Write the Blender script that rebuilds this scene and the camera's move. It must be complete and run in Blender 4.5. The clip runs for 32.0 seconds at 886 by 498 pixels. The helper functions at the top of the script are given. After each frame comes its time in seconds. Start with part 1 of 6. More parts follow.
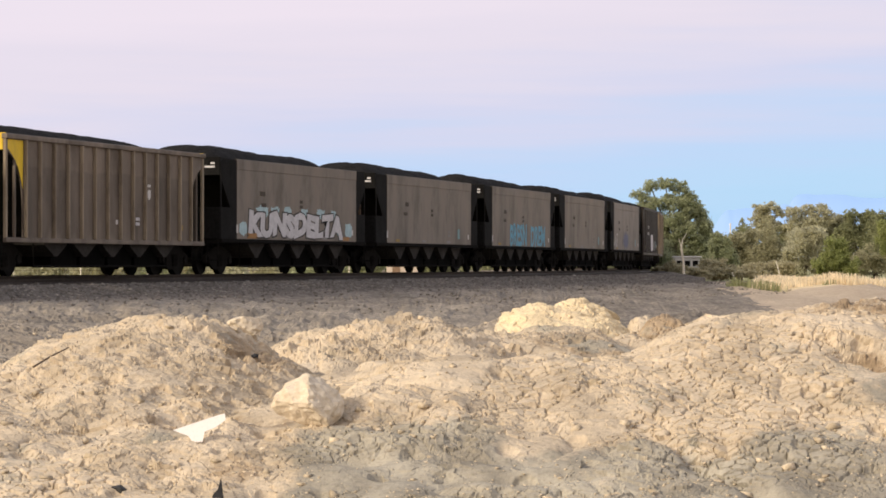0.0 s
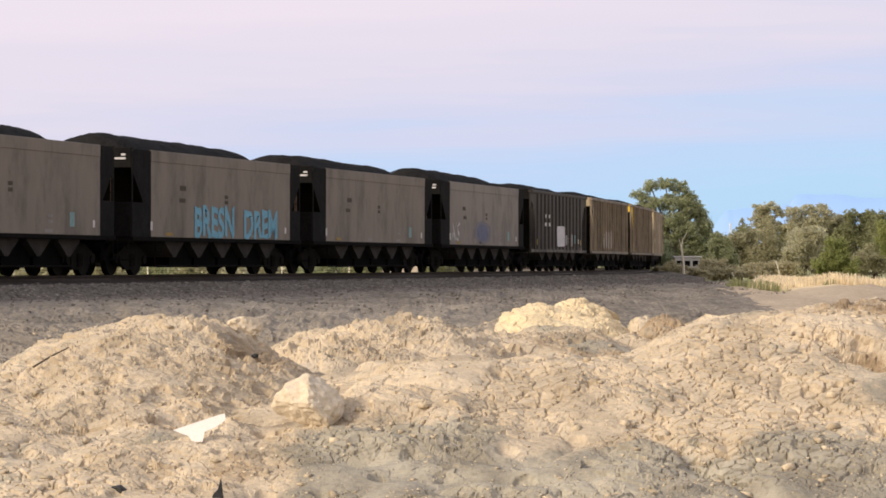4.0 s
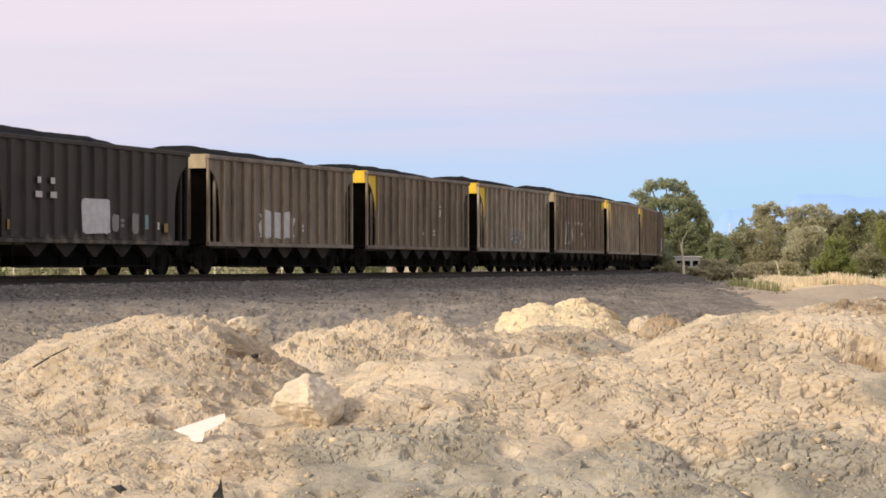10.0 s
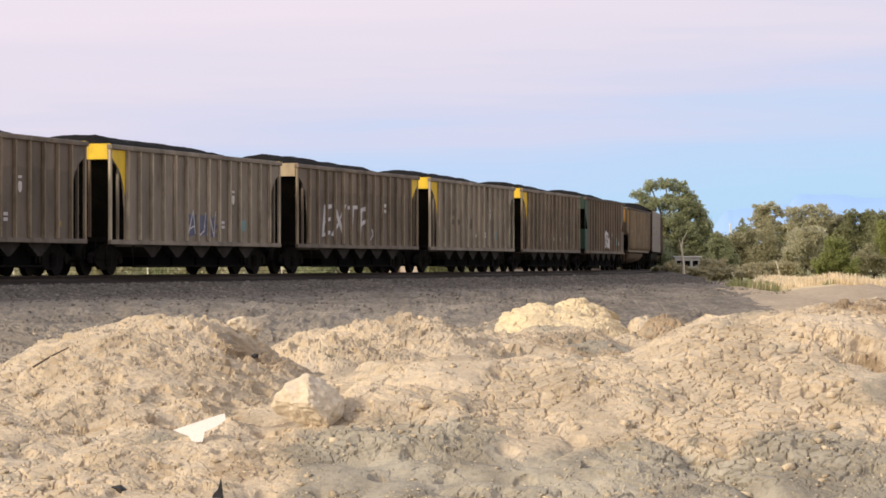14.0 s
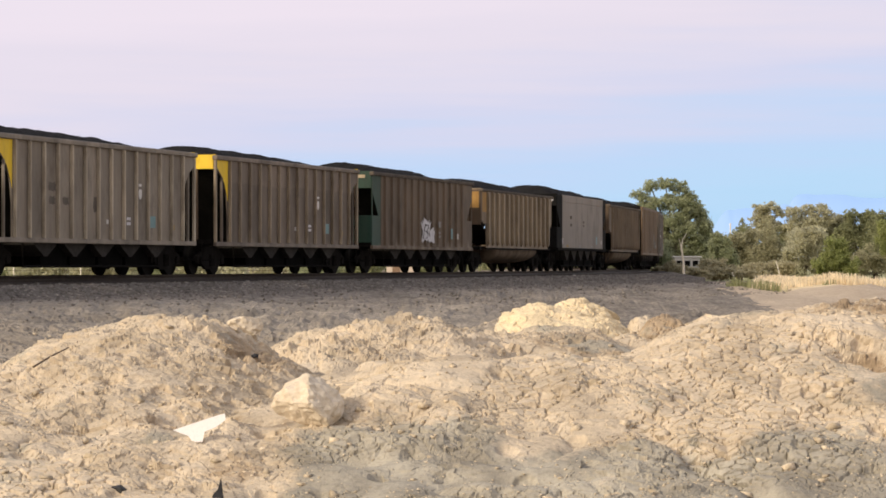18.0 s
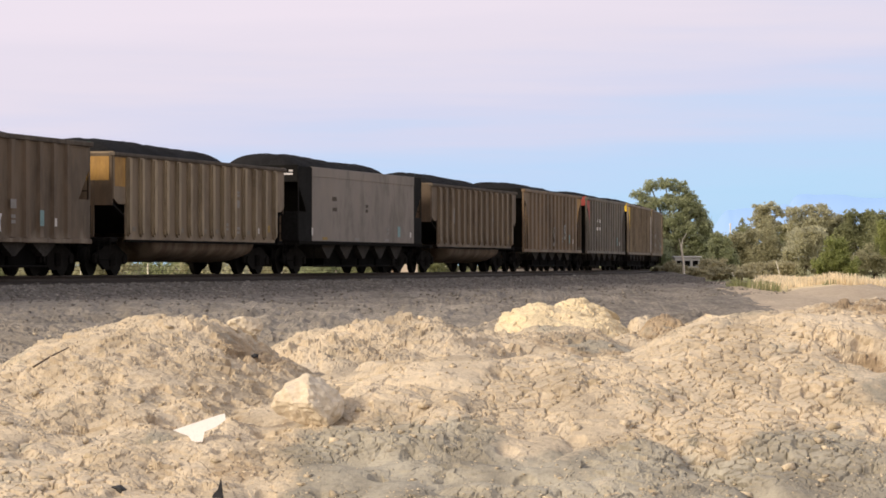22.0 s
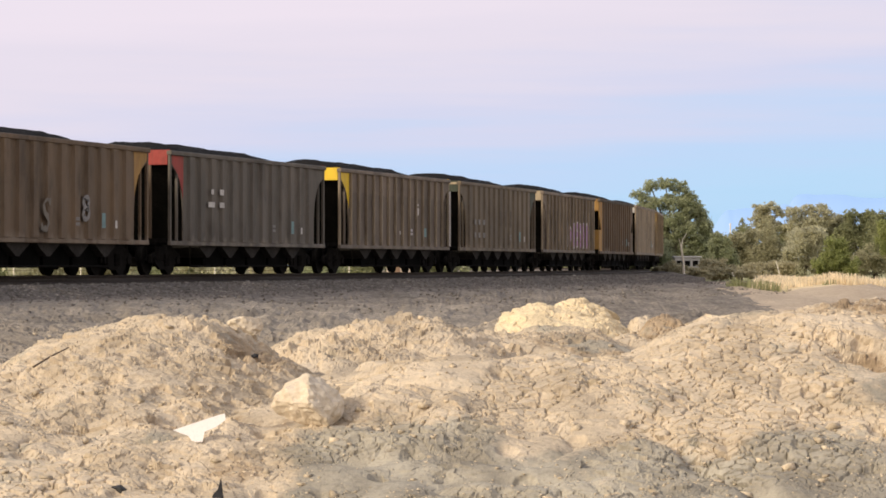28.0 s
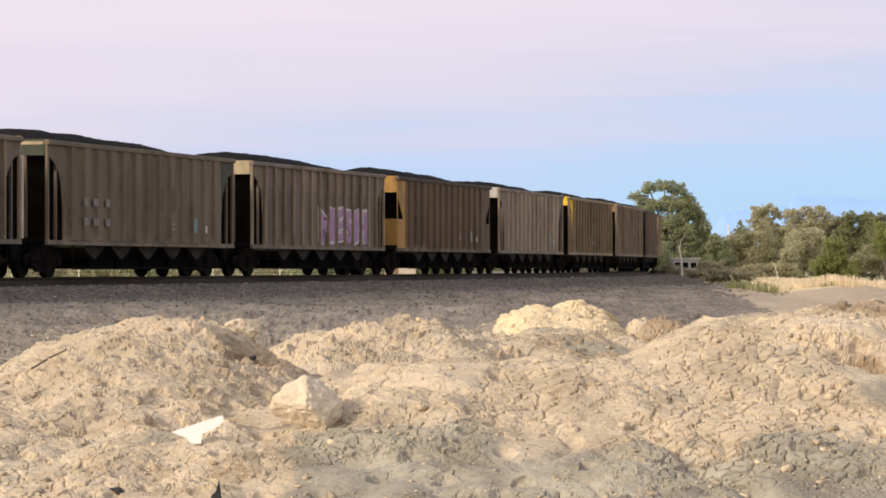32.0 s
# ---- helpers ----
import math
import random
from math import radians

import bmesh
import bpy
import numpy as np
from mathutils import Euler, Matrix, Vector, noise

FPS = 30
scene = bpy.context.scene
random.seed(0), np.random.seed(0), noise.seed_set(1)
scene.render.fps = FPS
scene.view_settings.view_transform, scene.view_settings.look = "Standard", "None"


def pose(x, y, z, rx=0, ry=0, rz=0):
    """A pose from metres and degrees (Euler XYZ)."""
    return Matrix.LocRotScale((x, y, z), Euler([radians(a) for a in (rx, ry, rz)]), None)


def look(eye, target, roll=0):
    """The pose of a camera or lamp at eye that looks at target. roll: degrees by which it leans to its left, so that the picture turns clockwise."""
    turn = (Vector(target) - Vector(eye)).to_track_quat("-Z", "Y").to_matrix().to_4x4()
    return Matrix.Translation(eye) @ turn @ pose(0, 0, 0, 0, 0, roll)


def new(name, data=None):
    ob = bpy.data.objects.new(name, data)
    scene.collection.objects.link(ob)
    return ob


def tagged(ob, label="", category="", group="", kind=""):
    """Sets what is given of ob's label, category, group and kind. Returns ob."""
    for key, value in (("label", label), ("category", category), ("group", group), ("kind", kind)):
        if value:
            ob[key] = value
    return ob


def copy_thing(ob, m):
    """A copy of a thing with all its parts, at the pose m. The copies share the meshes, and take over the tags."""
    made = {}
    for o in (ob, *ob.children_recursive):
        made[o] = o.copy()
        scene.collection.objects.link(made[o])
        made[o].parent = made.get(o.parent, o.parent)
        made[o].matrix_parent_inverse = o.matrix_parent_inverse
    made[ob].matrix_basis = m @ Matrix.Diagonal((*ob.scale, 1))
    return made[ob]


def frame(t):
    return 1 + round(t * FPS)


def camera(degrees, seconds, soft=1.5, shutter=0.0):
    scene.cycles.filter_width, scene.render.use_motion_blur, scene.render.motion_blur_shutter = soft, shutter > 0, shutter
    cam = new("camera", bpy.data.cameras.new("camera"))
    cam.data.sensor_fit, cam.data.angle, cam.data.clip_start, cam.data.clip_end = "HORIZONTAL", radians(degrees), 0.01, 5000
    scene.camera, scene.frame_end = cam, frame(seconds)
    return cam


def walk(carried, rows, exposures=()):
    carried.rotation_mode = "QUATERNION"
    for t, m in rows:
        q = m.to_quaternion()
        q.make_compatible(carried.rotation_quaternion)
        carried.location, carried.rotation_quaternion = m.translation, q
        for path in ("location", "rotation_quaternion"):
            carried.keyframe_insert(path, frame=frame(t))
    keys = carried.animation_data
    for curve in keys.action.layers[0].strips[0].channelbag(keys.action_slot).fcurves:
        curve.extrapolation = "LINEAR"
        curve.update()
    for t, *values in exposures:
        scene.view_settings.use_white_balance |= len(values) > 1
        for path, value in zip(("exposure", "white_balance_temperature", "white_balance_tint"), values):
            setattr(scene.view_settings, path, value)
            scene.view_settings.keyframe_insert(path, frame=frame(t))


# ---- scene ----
# The camera stands still on the far side of a dirt lot and looks along a coal train on a curve.
cam = camera(17.87, 32.0, soft=1.7)
AIM = pose(0, 0, 2.0, 90.324, 0, 0)
walk(cam, [(0.0, AIM), (15.0, AIM), (31.0, AIM), (31.3, pose(0, 0, 2.0, 90.336, 0, -0.012)),
           (31.6, pose(0, 0, 2.0, 90.350, 0, -0.024)), (32.0, pose(0, 0, 2.0, 90.362, 0, -0.038))])

# ---- light ----
SUN_DIR = Vector((-0.78, -0.52, 0.40)).normalized()      # towards the western afterglow
world = bpy.data.worlds.new("dusk_sky")
scene.world = world
world.use_nodes = True
wn, wl = world.node_tree.nodes, world.node_tree.links
wn.clear()


def ramp_node(nodes, stops, mode="LINEAR"):
    r = nodes.new("ShaderNodeValToRGB")
    r.color_ramp.interpolation = mode
    e = r.color_ramp.elements
    while len(e) < len(stops):
        e.new(0.5)
    for k, (p, c) in enumerate(stops):
        e[k].position = p
        e[k].color = (*c, 1) if len(c) == 3 else c
    return r


def srgb(r, g, b):
    f = lambda v: (v / 255 / 12.92) if v <= 10 else ((v / 255 + 0.055) / 1.055) ** 2.4
    return (f(r), f(g), f(b))


w_tc = wn.new("ShaderNodeTexCoord")
w_sep = wn.new("ShaderNodeSeparateXYZ")
wl.new(w_tc.outputs["Generated"], w_sep.inputs[0])
w_noise = wn.new("ShaderNodeTexNoise")
w_noise.inputs["Scale"].default_value = 5.0
w_noise.inputs["Detail"].default_value = 5.0
w_map = wn.new("ShaderNodeMapping")
w_map.inputs["Scale"].default_value = (1.0, 1.0, 15.0)
w_map.inputs["Rotation"].default_value = (0.0, 0.12, 0.0)
wl.new(w_tc.outputs["Generated"], w_map.inputs["Vector"])
wl.new(w_map.outputs[0], w_noise.inputs["Vector"])
w_off = wn.new("ShaderNodeMath")
w_off.operation = "MULTIPLY_ADD"
wl.new(w_noise.outputs["Fac"], w_off.inputs[0])
w_off.inputs[1].default_value = 0.062
wl.new(w_sep.outputs["Z"], w_off.inputs[2])
w_tilt = wn.new("ShaderNodeMath")
w_tilt.operation = "MULTIPLY_ADD"
wl.new(w_sep.outputs["X"], w_tilt.inputs[0])
w_tilt.inputs[1].default_value = -0.10
wl.new(w_off.outputs[0], w_tilt.inputs[2])
w_ramp = ramp_node(wn, [(0.0, srgb(172, 213, 246)), (0.045, srgb(187, 220, 249)), (0.064, srgb(194, 217, 248)), (0.086, srgb(215, 217, 240)),
                        (0.108, srgb(231, 223, 237)), (0.135, srgb(239, 228, 240)), (0.25, srgb(228, 224, 236)), (1.0, srgb(172, 186, 214))])
wl.new(w_tilt.outputs[0], w_ramp.inputs[0])
w_dot = wn.new("ShaderNodeVectorMath")
w_dot.operation = "DOT_PRODUCT"
wl.new(w_tc.outputs["Generated"], w_dot.inputs[0])
w_dot.inputs[1].default_value = SUN_DIR
w_glow = ramp_node(wn, [(0.0, (0, 0, 0)), (0.45, (0.05, 0.04, 0.03)), (1.0, (0.9, 0.62, 0.34))])
wl.new(w_dot.outputs["Value"], w_glow.inputs[0])
w_add = wn.new("ShaderNodeMix")
w_add.data_type, w_add.blend_type = "RGBA", "ADD"
w_add.inputs["Factor"].default_value = 1.0
w_side = ramp_node(wn, [(0.0, srgb(240, 222, 204)), (0.10, srgb(240, 226, 216)), (0.35, srgb(222, 219, 224)), (1.0, srgb(172, 186, 214))])
wl.new(w_sep.outputs["Z"], w_side.inputs[0])
w_east = ramp_node(wn, [(0.72, (0, 0, 0)), (0.95, (1, 1, 1))])        # the blue and rose band lies opposite the afterglow
wl.new(w_sep.outputs["Y"], w_east.inputs[0])
w_both = wn.new("ShaderNodeMix")
w_both.data_type = "RGBA"
wl.new(w_east.outputs[0], w_both.inputs["Factor"])
wl.new(w_side.outputs[0], w_both.inputs["A"])
wl.new(w_ramp.outputs[0], w_both.inputs["B"])
wl.new(w_both.outputs["Result"], w_add.inputs["A"])
wl.new(w_glow.outputs[0], w_add.inputs["B"])
w_bg = wn.new("ShaderNodeBackground")
w_bg.inputs["Strength"].default_value = 1.0
wl.new(w_add.outputs["Result"], w_bg.inputs["Color"])
w_out = wn.new("ShaderNodeOutputWorld")
wl.new(w_bg.outputs[0], w_out.inputs["Surface"])

sun = new("sun", bpy.data.lights.new("sun", "SUN"))
sun.data.energy, sun.data.angle, sun.data.color = 3.6, radians(14), (1.0, 0.87, 0.68)
sun.matrix_world = look(SUN_DIR * 100, (0, 0, 0))


# ---- materials ----
def material(name, a, b, rough=0.85, scale=2.0, fine=30.0, bump=0.3, dist=0.02, metal=0.0, stretch=(1, 1, 1), c=None, island=0.0, spec=0.3, contrast=(0.35, 0.65)):
    """Two-scale mottled surface: a to b over large noise, c over fine noise, with bump."""
    m = bpy.data.materials.new(name)
    m.use_nodes = True
    n, l = m.node_tree.nodes, m.node_tree.links
    bs = n["Principled BSDF"]
    tc = n.new("ShaderNodeTexCoord")
    mp = n.new("ShaderNodeMapping")
    mp.inputs["Scale"].default_value = stretch
    l.new(tc.outputs["Object"], mp.inputs["Vector"])
    n1 = n.new("ShaderNodeTexNoise")
    n1.inputs["Scale"].default_value, n1.inputs["Detail"].default_value, n1.inputs["Roughness"].default_value = scale, 6, 0.6
    n2 = n.new("ShaderNodeTexNoise")
    n2.inputs["Scale"].default_value, n2.inputs["Detail"].default_value, n2.inputs["Roughness"].default_value = fine, 5, 0.65
    l.new(mp.outputs[0], n1.inputs["Vector"])
    l.new(mp.outputs[0], n2.inputs["Vector"])
    r1 = ramp_node(n, [(contrast[0], a), (contrast[1], b)])
    l.new(n1.outputs["Fac"], r1.inputs[0])
    mx = n.new("ShaderNodeMix")
    mx.data_type = "RGBA"
    r2 = ramp_node(n, [(0.42, (0, 0, 0)), (0.68, (0.75, 0.75, 0.75))])
    l.new(n2.outputs["Fac"], r2.inputs[0])
    l.new(r2.outputs[0], mx.inputs["Factor"])
    l.new(r1.outputs[0], mx.inputs["A"])
    mx.inputs["B"].default_value = (*(c or tuple(v * 0.6 for v in a)), 1)
    col = mx.outputs["Result"]
    if island:
        g = n.new("ShaderNodeNewGeometry")
        hs = n.new("ShaderNodeHueSaturation")
        ma = n.new("ShaderNodeMapRange")
        ma.inputs["To Min"].default_value, ma.inputs["To Max"].default_value = 1 - island, 1 + island
        l.new(g.outputs["Random Per Island"], ma.inputs["Value"])
        l.new(ma.outputs[0], hs.inputs["Value"])
        l.new(col, hs.inputs["Color"])
        col = hs.outputs["Color"]
    l.new(col, bs.inputs["Base Color"])
    bs.inputs["Roughness"].default_value, bs.inputs["Metallic"].default_value = rough, metal
    bs.inputs["Specular IOR Level"].default_value = spec
    if bump:
        bp = n.new("ShaderNodeBump")
        bp.inputs["Strength"].default_value, bp.inputs["Distance"].default_value = bump, dist
        l.new(n2.outputs["Fac"], bp.inputs["Height"])
        l.new(bp.outputs["Normal"], bs.inputs["Normal"])
    return m


# ---- helpers ----
def part(name, bm, mat, parent, label="", smooth=False):
    me = bpy.data.meshes.new(name)
    bm.to_mesh(me)
    bm.free()
    if smooth:
        me.polygons.foreach_set("use_smooth", [True] * len(me.polygons))
    me.materials.append(mat)
    ob = new(name, me)
    if parent:
        ob.parent = parent
    if label:
        ob["label"] = label
    return ob


def mesh_np(name, verts, faces, mat, parent=None, smooth=False):
    """A mesh from numpy arrays; faces is (n, 3) or (n, 4)."""
    me = bpy.data.meshes.new(name)
    k = faces.shape[1]
    me.vertices.add(len(verts))
    me.vertices.foreach_set("co", np.asarray(verts, np.float32).ravel())
    me.loops.add(faces.size)
    me.loops.foreach_set("vertex_index", np.asarray(faces, np.int32).ravel())
    me.polygons.add(len(faces))
    me.polygons.foreach_set("loop_start", np.arange(0, faces.size, k, dtype=np.int32))
    if smooth:
        me.polygons.foreach_set("use_smooth", np.ones(len(faces), bool))
    me.update(calc_edges=True)
    me.materials.append(mat)
    ob = new(name, me)
    if parent:
        ob.parent = parent
    return ob


def box(bm, x0, x1, y0, y1, z0, z1, bevel=0.0):
    m = Matrix.LocRotScale(((x0 + x1) / 2, (y0 + y1) / 2, (z0 + z1) / 2), None, (x1 - x0, y1 - y0, z1 - z0))
    r = bmesh.ops.create_cube(bm, size=1, matrix=m)
    if bevel:
        es = list({e for v in r["verts"] for e in v.link_edges})
        bmesh.ops.bevel(bm, geom=es, offset=bevel, segments=1, affect="EDGES")
    return bm


def prism(bm, pts, y0, y1):
    """A polygon in x, z pushed from y0 to y1."""
    a = [bm.verts.new((x, y0, z)) for x, z in pts]
    b = [bm.verts.new((x, y1, z)) for x, z in pts]
    n = len(pts)
    bm.faces.new(a)
    bm.faces.new(b[::-1])
    for i in range(n):
        bm.faces.new((a[i], b[i], b[(i + 1) % n], a[(i + 1) % n]))
    bmesh.ops.recalc_face_normals(bm, faces=bm.faces[:])
    return bm


def rod(bm, p, q, r, seg=8, r2=None):
    p, q = Vector(p), Vector(q)
    d = q - p
    m = Matrix.Translation((p + q) / 2) @ d.to_track_quat("Z", "Y").to_matrix().to_4x4()
    bmesh.ops.create_cone(bm, cap_ends=True, segments=seg, radius1=r, radius2=r if r2 is None else r2, depth=d.length, matrix=m)
    return bm


def B():
    return bmesh.new()


# ---- the track's plan: curvature along the near car side ----
RAIL_Z = 1.70
K_S = [-60.0, -30.0, 0.0, 30.0, 60.0, 90.0, 130.0]
K_V = [-0.0008, -0.0008, 0.0016, 0.0018, 0.0028, 0.0023, 0.0023]
T_S = np.arange(-420, 560.1, 0.5)
_k = np.interp(T_S, K_S, K_V, left=0.0)
_th = np.concatenate([[0], np.cumsum((_k[1:] + _k[:-1]) * 0.25)])
_i0 = int(np.argmin(abs(T_S)))
T_TH = _th - _th[_i0] + 1.3009
_x = np.concatenate([[0], np.cumsum((np.cos(T_TH[1:]) + np.cos(T_TH[:-1])) * 0.25)])
_y = np.concatenate([[0], np.cumsum((np.sin(T_TH[1:]) + np.sin(T_TH[:-1])) * 0.25)])
T_X = _x - _x[_i0] - 0.7436 - 1.6 * np.sin(T_TH)
T_Y = _y - _y[_i0] + 110.09 + 1.6 * np.cos(T_TH)


def rail_at(s, u=0.0):
    """Plan point at s along the track, u metres towards the camera's side, and the heading."""
    th = np.interp(s, T_S, T_TH)
    return np.interp(s, T_S, T_X) + u * np.sin(th), np.interp(s, T_S, T_Y) - u * np.cos(th), th


def sweep(name, profile, s_vals, mat, parent=None, closed=True):
    """Sweeps a cross-section of (u, z) along the track."""
    s_vals = np.asarray(s_vals)
    n, m = len(profile), len(s_vals)
    vs = np.zeros((m, n, 3))
    for j, (u, z) in enumerate(profile):
        x, y, _ = rail_at(s_vals, u)
        vs[:, j, 0], vs[:, j, 1], vs[:, j, 2] = x, y, z
    i, j = np.meshgrid(np.arange(m - 1), np.arange(n if closed else n - 1), indexing="ij")
    k = (j + 1) % n
    f = np.stack([i * n + j, i * n + k, (i + 1) * n + k, (i + 1) * n + j], -1).reshape(-1, 4)
    return mesh_np(name, vs.reshape(-1, 3), f, mat, parent)


# ---- noise on arrays ----
def _hash(ix, iy, k):
    h = (ix.astype(np.int64) * 374761393 + iy.astype(np.int64) * 668265263 + k * 2147483647) & 0xFFFFFFFF
    h = ((h ^ (h >> 13)) * 1274126177) & 0xFFFFFFFF
    return ((h ^ (h >> 16)) & 0xFFFFFF) / float(0xFFFFFF)


def vnoise(x, y, k=0):
    """Smooth value noise, -1 to 1."""
    ix, iy = np.floor(x), np.floor(y)
    fx, fy = x - ix, y - iy
    fx, fy = fx * fx * (3 - 2 * fx), fy * fy * (3 - 2 * fy)
    a, b = _hash(ix, iy, k), _hash(ix + 1, iy, k)
    c, d = _hash(ix, iy + 1, k), _hash(ix + 1, iy + 1, k)
    return (a + (b - a) * fx + (c - a) * fy + (a - b - c + d) * fx * fy) * 2 - 1


def fbm(x, y, k=0, octaves=4, gain=0.5):
    t, a = 0, 1.0
    for o in range(octaves):
        t = t + a * vnoise(x * 2.03 ** o + 17.3 * o, y * 2.03 ** o - 9.1 * o, k + o)
        a *= gain
    return t


def clods(x, y, k=0):
    """Rounded lumps, 0 to 1, one to a cell."""
    ix, iy = np.floor(x), np.floor(y)
    best = np.full(x.shape, 9.0)
    size = np.zeros(x.shape)
    for dx in (-1, 0, 1):
        for dy in (-1, 0, 1):
            cx, cy = ix + dx, iy + dy
            px, py = cx + _hash(cx, cy, k), cy + _hash(cx, cy, k + 1)
            d = np.hypot(x - px, y - py)
            near = d < best
            best = np.where(near, d, best)
            size = np.where(near, _hash(cx, cy, k + 2), size)
    return np.sqrt(np.clip(1 - (best / 0.75) ** 2, 0, 1)) * size


def shards(x, y, k=0, crack=0.0):
    """Broken plates: each cell its own height and tilt, about -1 to 1; crack cuts joints between them."""
    ix, iy = np.floor(x), np.floor(y)
    best, second = np.full(x.shape, 9.0), np.full(x.shape, 9.0)
    out = np.zeros(x.shape)
    for dx in (-1, 0, 1):
        for dy in (-1, 0, 1):
            cx, cy = ix + dx, iy + dy
            ex, ey = x - cx - _hash(cx, cy, k), y - cy - _hash(cx, cy, k + 1)
            d = np.hypot(ex, ey)
            near = d < best
            second = np.where(near, best, np.minimum(second, d))
            best = np.where(near, d, best)
            h = (_hash(cx, cy, k + 2) - 0.5) * 1.3 + (_hash(cx, cy, k + 3) - 0.5) * 1.1 * ex + (_hash(cx, cy, k + 4) - 0.5) * 1.1 * ey
            out = np.where(near, h, out)
    return out - crack * (1 - smooth(0.0, 0.11, second - best))


def smooth(a, b, v):
    t = np.clip((v - a) / (b - a), 0, 1)
    return t * t * (3 - 2 * t)


def lateral(x, y):
    """Rough distance from the track's centre line, positive on the camera's side."""
    keep = (T_S > -400) & (T_S < 260)
    ty, tx, th = T_Y[keep], T_X[keep], T_TH[keep]
    xc, tc = np.interp(y, ty, tx), np.interp(y, ty, th)
    return (x - xc) * np.sin(tc)


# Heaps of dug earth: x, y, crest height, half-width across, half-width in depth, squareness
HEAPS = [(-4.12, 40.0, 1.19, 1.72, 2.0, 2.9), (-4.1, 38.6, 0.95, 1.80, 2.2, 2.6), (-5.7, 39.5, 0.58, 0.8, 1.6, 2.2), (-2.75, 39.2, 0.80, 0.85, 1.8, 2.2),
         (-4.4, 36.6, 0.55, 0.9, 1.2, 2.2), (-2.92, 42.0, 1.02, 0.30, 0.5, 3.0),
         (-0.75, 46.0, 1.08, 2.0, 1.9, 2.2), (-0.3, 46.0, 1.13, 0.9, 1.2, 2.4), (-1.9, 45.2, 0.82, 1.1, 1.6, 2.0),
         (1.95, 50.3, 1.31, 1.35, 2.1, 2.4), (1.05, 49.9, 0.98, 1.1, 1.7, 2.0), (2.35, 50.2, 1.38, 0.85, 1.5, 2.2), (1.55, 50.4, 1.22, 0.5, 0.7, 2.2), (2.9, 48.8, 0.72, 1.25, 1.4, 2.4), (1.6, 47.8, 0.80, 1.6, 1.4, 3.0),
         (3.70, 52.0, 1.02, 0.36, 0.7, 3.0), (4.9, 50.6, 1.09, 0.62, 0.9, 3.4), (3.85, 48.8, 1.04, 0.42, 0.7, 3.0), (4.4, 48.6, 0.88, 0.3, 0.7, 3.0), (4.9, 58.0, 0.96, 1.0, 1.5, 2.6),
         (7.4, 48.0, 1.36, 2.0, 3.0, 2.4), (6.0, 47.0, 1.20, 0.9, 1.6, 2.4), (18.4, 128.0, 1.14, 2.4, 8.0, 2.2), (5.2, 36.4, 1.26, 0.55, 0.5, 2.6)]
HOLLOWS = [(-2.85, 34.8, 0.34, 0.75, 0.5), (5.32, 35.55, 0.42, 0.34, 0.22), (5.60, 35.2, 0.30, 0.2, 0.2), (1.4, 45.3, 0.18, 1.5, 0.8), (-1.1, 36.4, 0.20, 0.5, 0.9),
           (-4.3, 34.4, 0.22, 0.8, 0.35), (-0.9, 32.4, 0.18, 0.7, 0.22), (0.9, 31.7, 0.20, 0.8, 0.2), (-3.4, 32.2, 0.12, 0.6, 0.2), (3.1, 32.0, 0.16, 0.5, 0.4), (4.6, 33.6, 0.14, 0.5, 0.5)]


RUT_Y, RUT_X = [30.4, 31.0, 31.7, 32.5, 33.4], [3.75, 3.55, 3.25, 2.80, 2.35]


def rut_at(x, y):
    """The wheel rut that winds down the right-hand slope, 0 to 1."""
    d = np.abs(x - np.interp(y, RUT_Y, RUT_X) - 0.10 * vnoise(x * 0.8, y * 0.8, 77))
    return np.exp(-(d / 0.15) ** 2) * smooth(29.8, 30.6, y) * (1 - smooth(RUT_Y[-1] - 0.4, RUT_Y[-1] + 0.5, y))


def ground_base(x, y):
    """The lot, the bank up to the track and the land beyond, without heaps."""
    u = lateral(x, y)
    low = np.interp(y, [10, 20, 29, 31, 34.5, 37, 44], [-0.11, -0.22, -0.62, -0.57, 0.16, 0.30, 0.30])
    high = np.interp(y, [10, 20, 29, 31, 35.5, 37.5, 41], [-0.11, -0.22, -0.66, -0.57, 0.80, 0.74, 0.36])
    right = np.interp(y, [10, 20, 29, 31, 36.8, 39.5, 44], [-0.11, -0.22, -0.66, -0.57, 1.30, 1.27, 0.80])
    right = -0.57 + (right + 0.57) * (0.92 + 0.08 * smooth(2.4, 4.4, x))
    w1, w2 = smooth(-2.3, -0.5, x), smooth(1.8, 3.8, x)
    lot = low * (1 - w1) + w1 * (high * (1 - w2) + right * w2)
    plain = 0.40 + 0.10 * smooth(45, 60, y)
    k = smooth(42, 50, y)
    lot = lot * (1 - k) + plain * k
    z = lot + (1.18 - lot) * (1 - smooth(3.5, 20.0, u))
    z = np.where(u < -4, 1.18 - 0.30 * smooth(4.0, 9.0, -u), z)
    far = smooth(110, 260, np.hypot(x, y))
    return z * (1 - far) + 0.62 * far, u


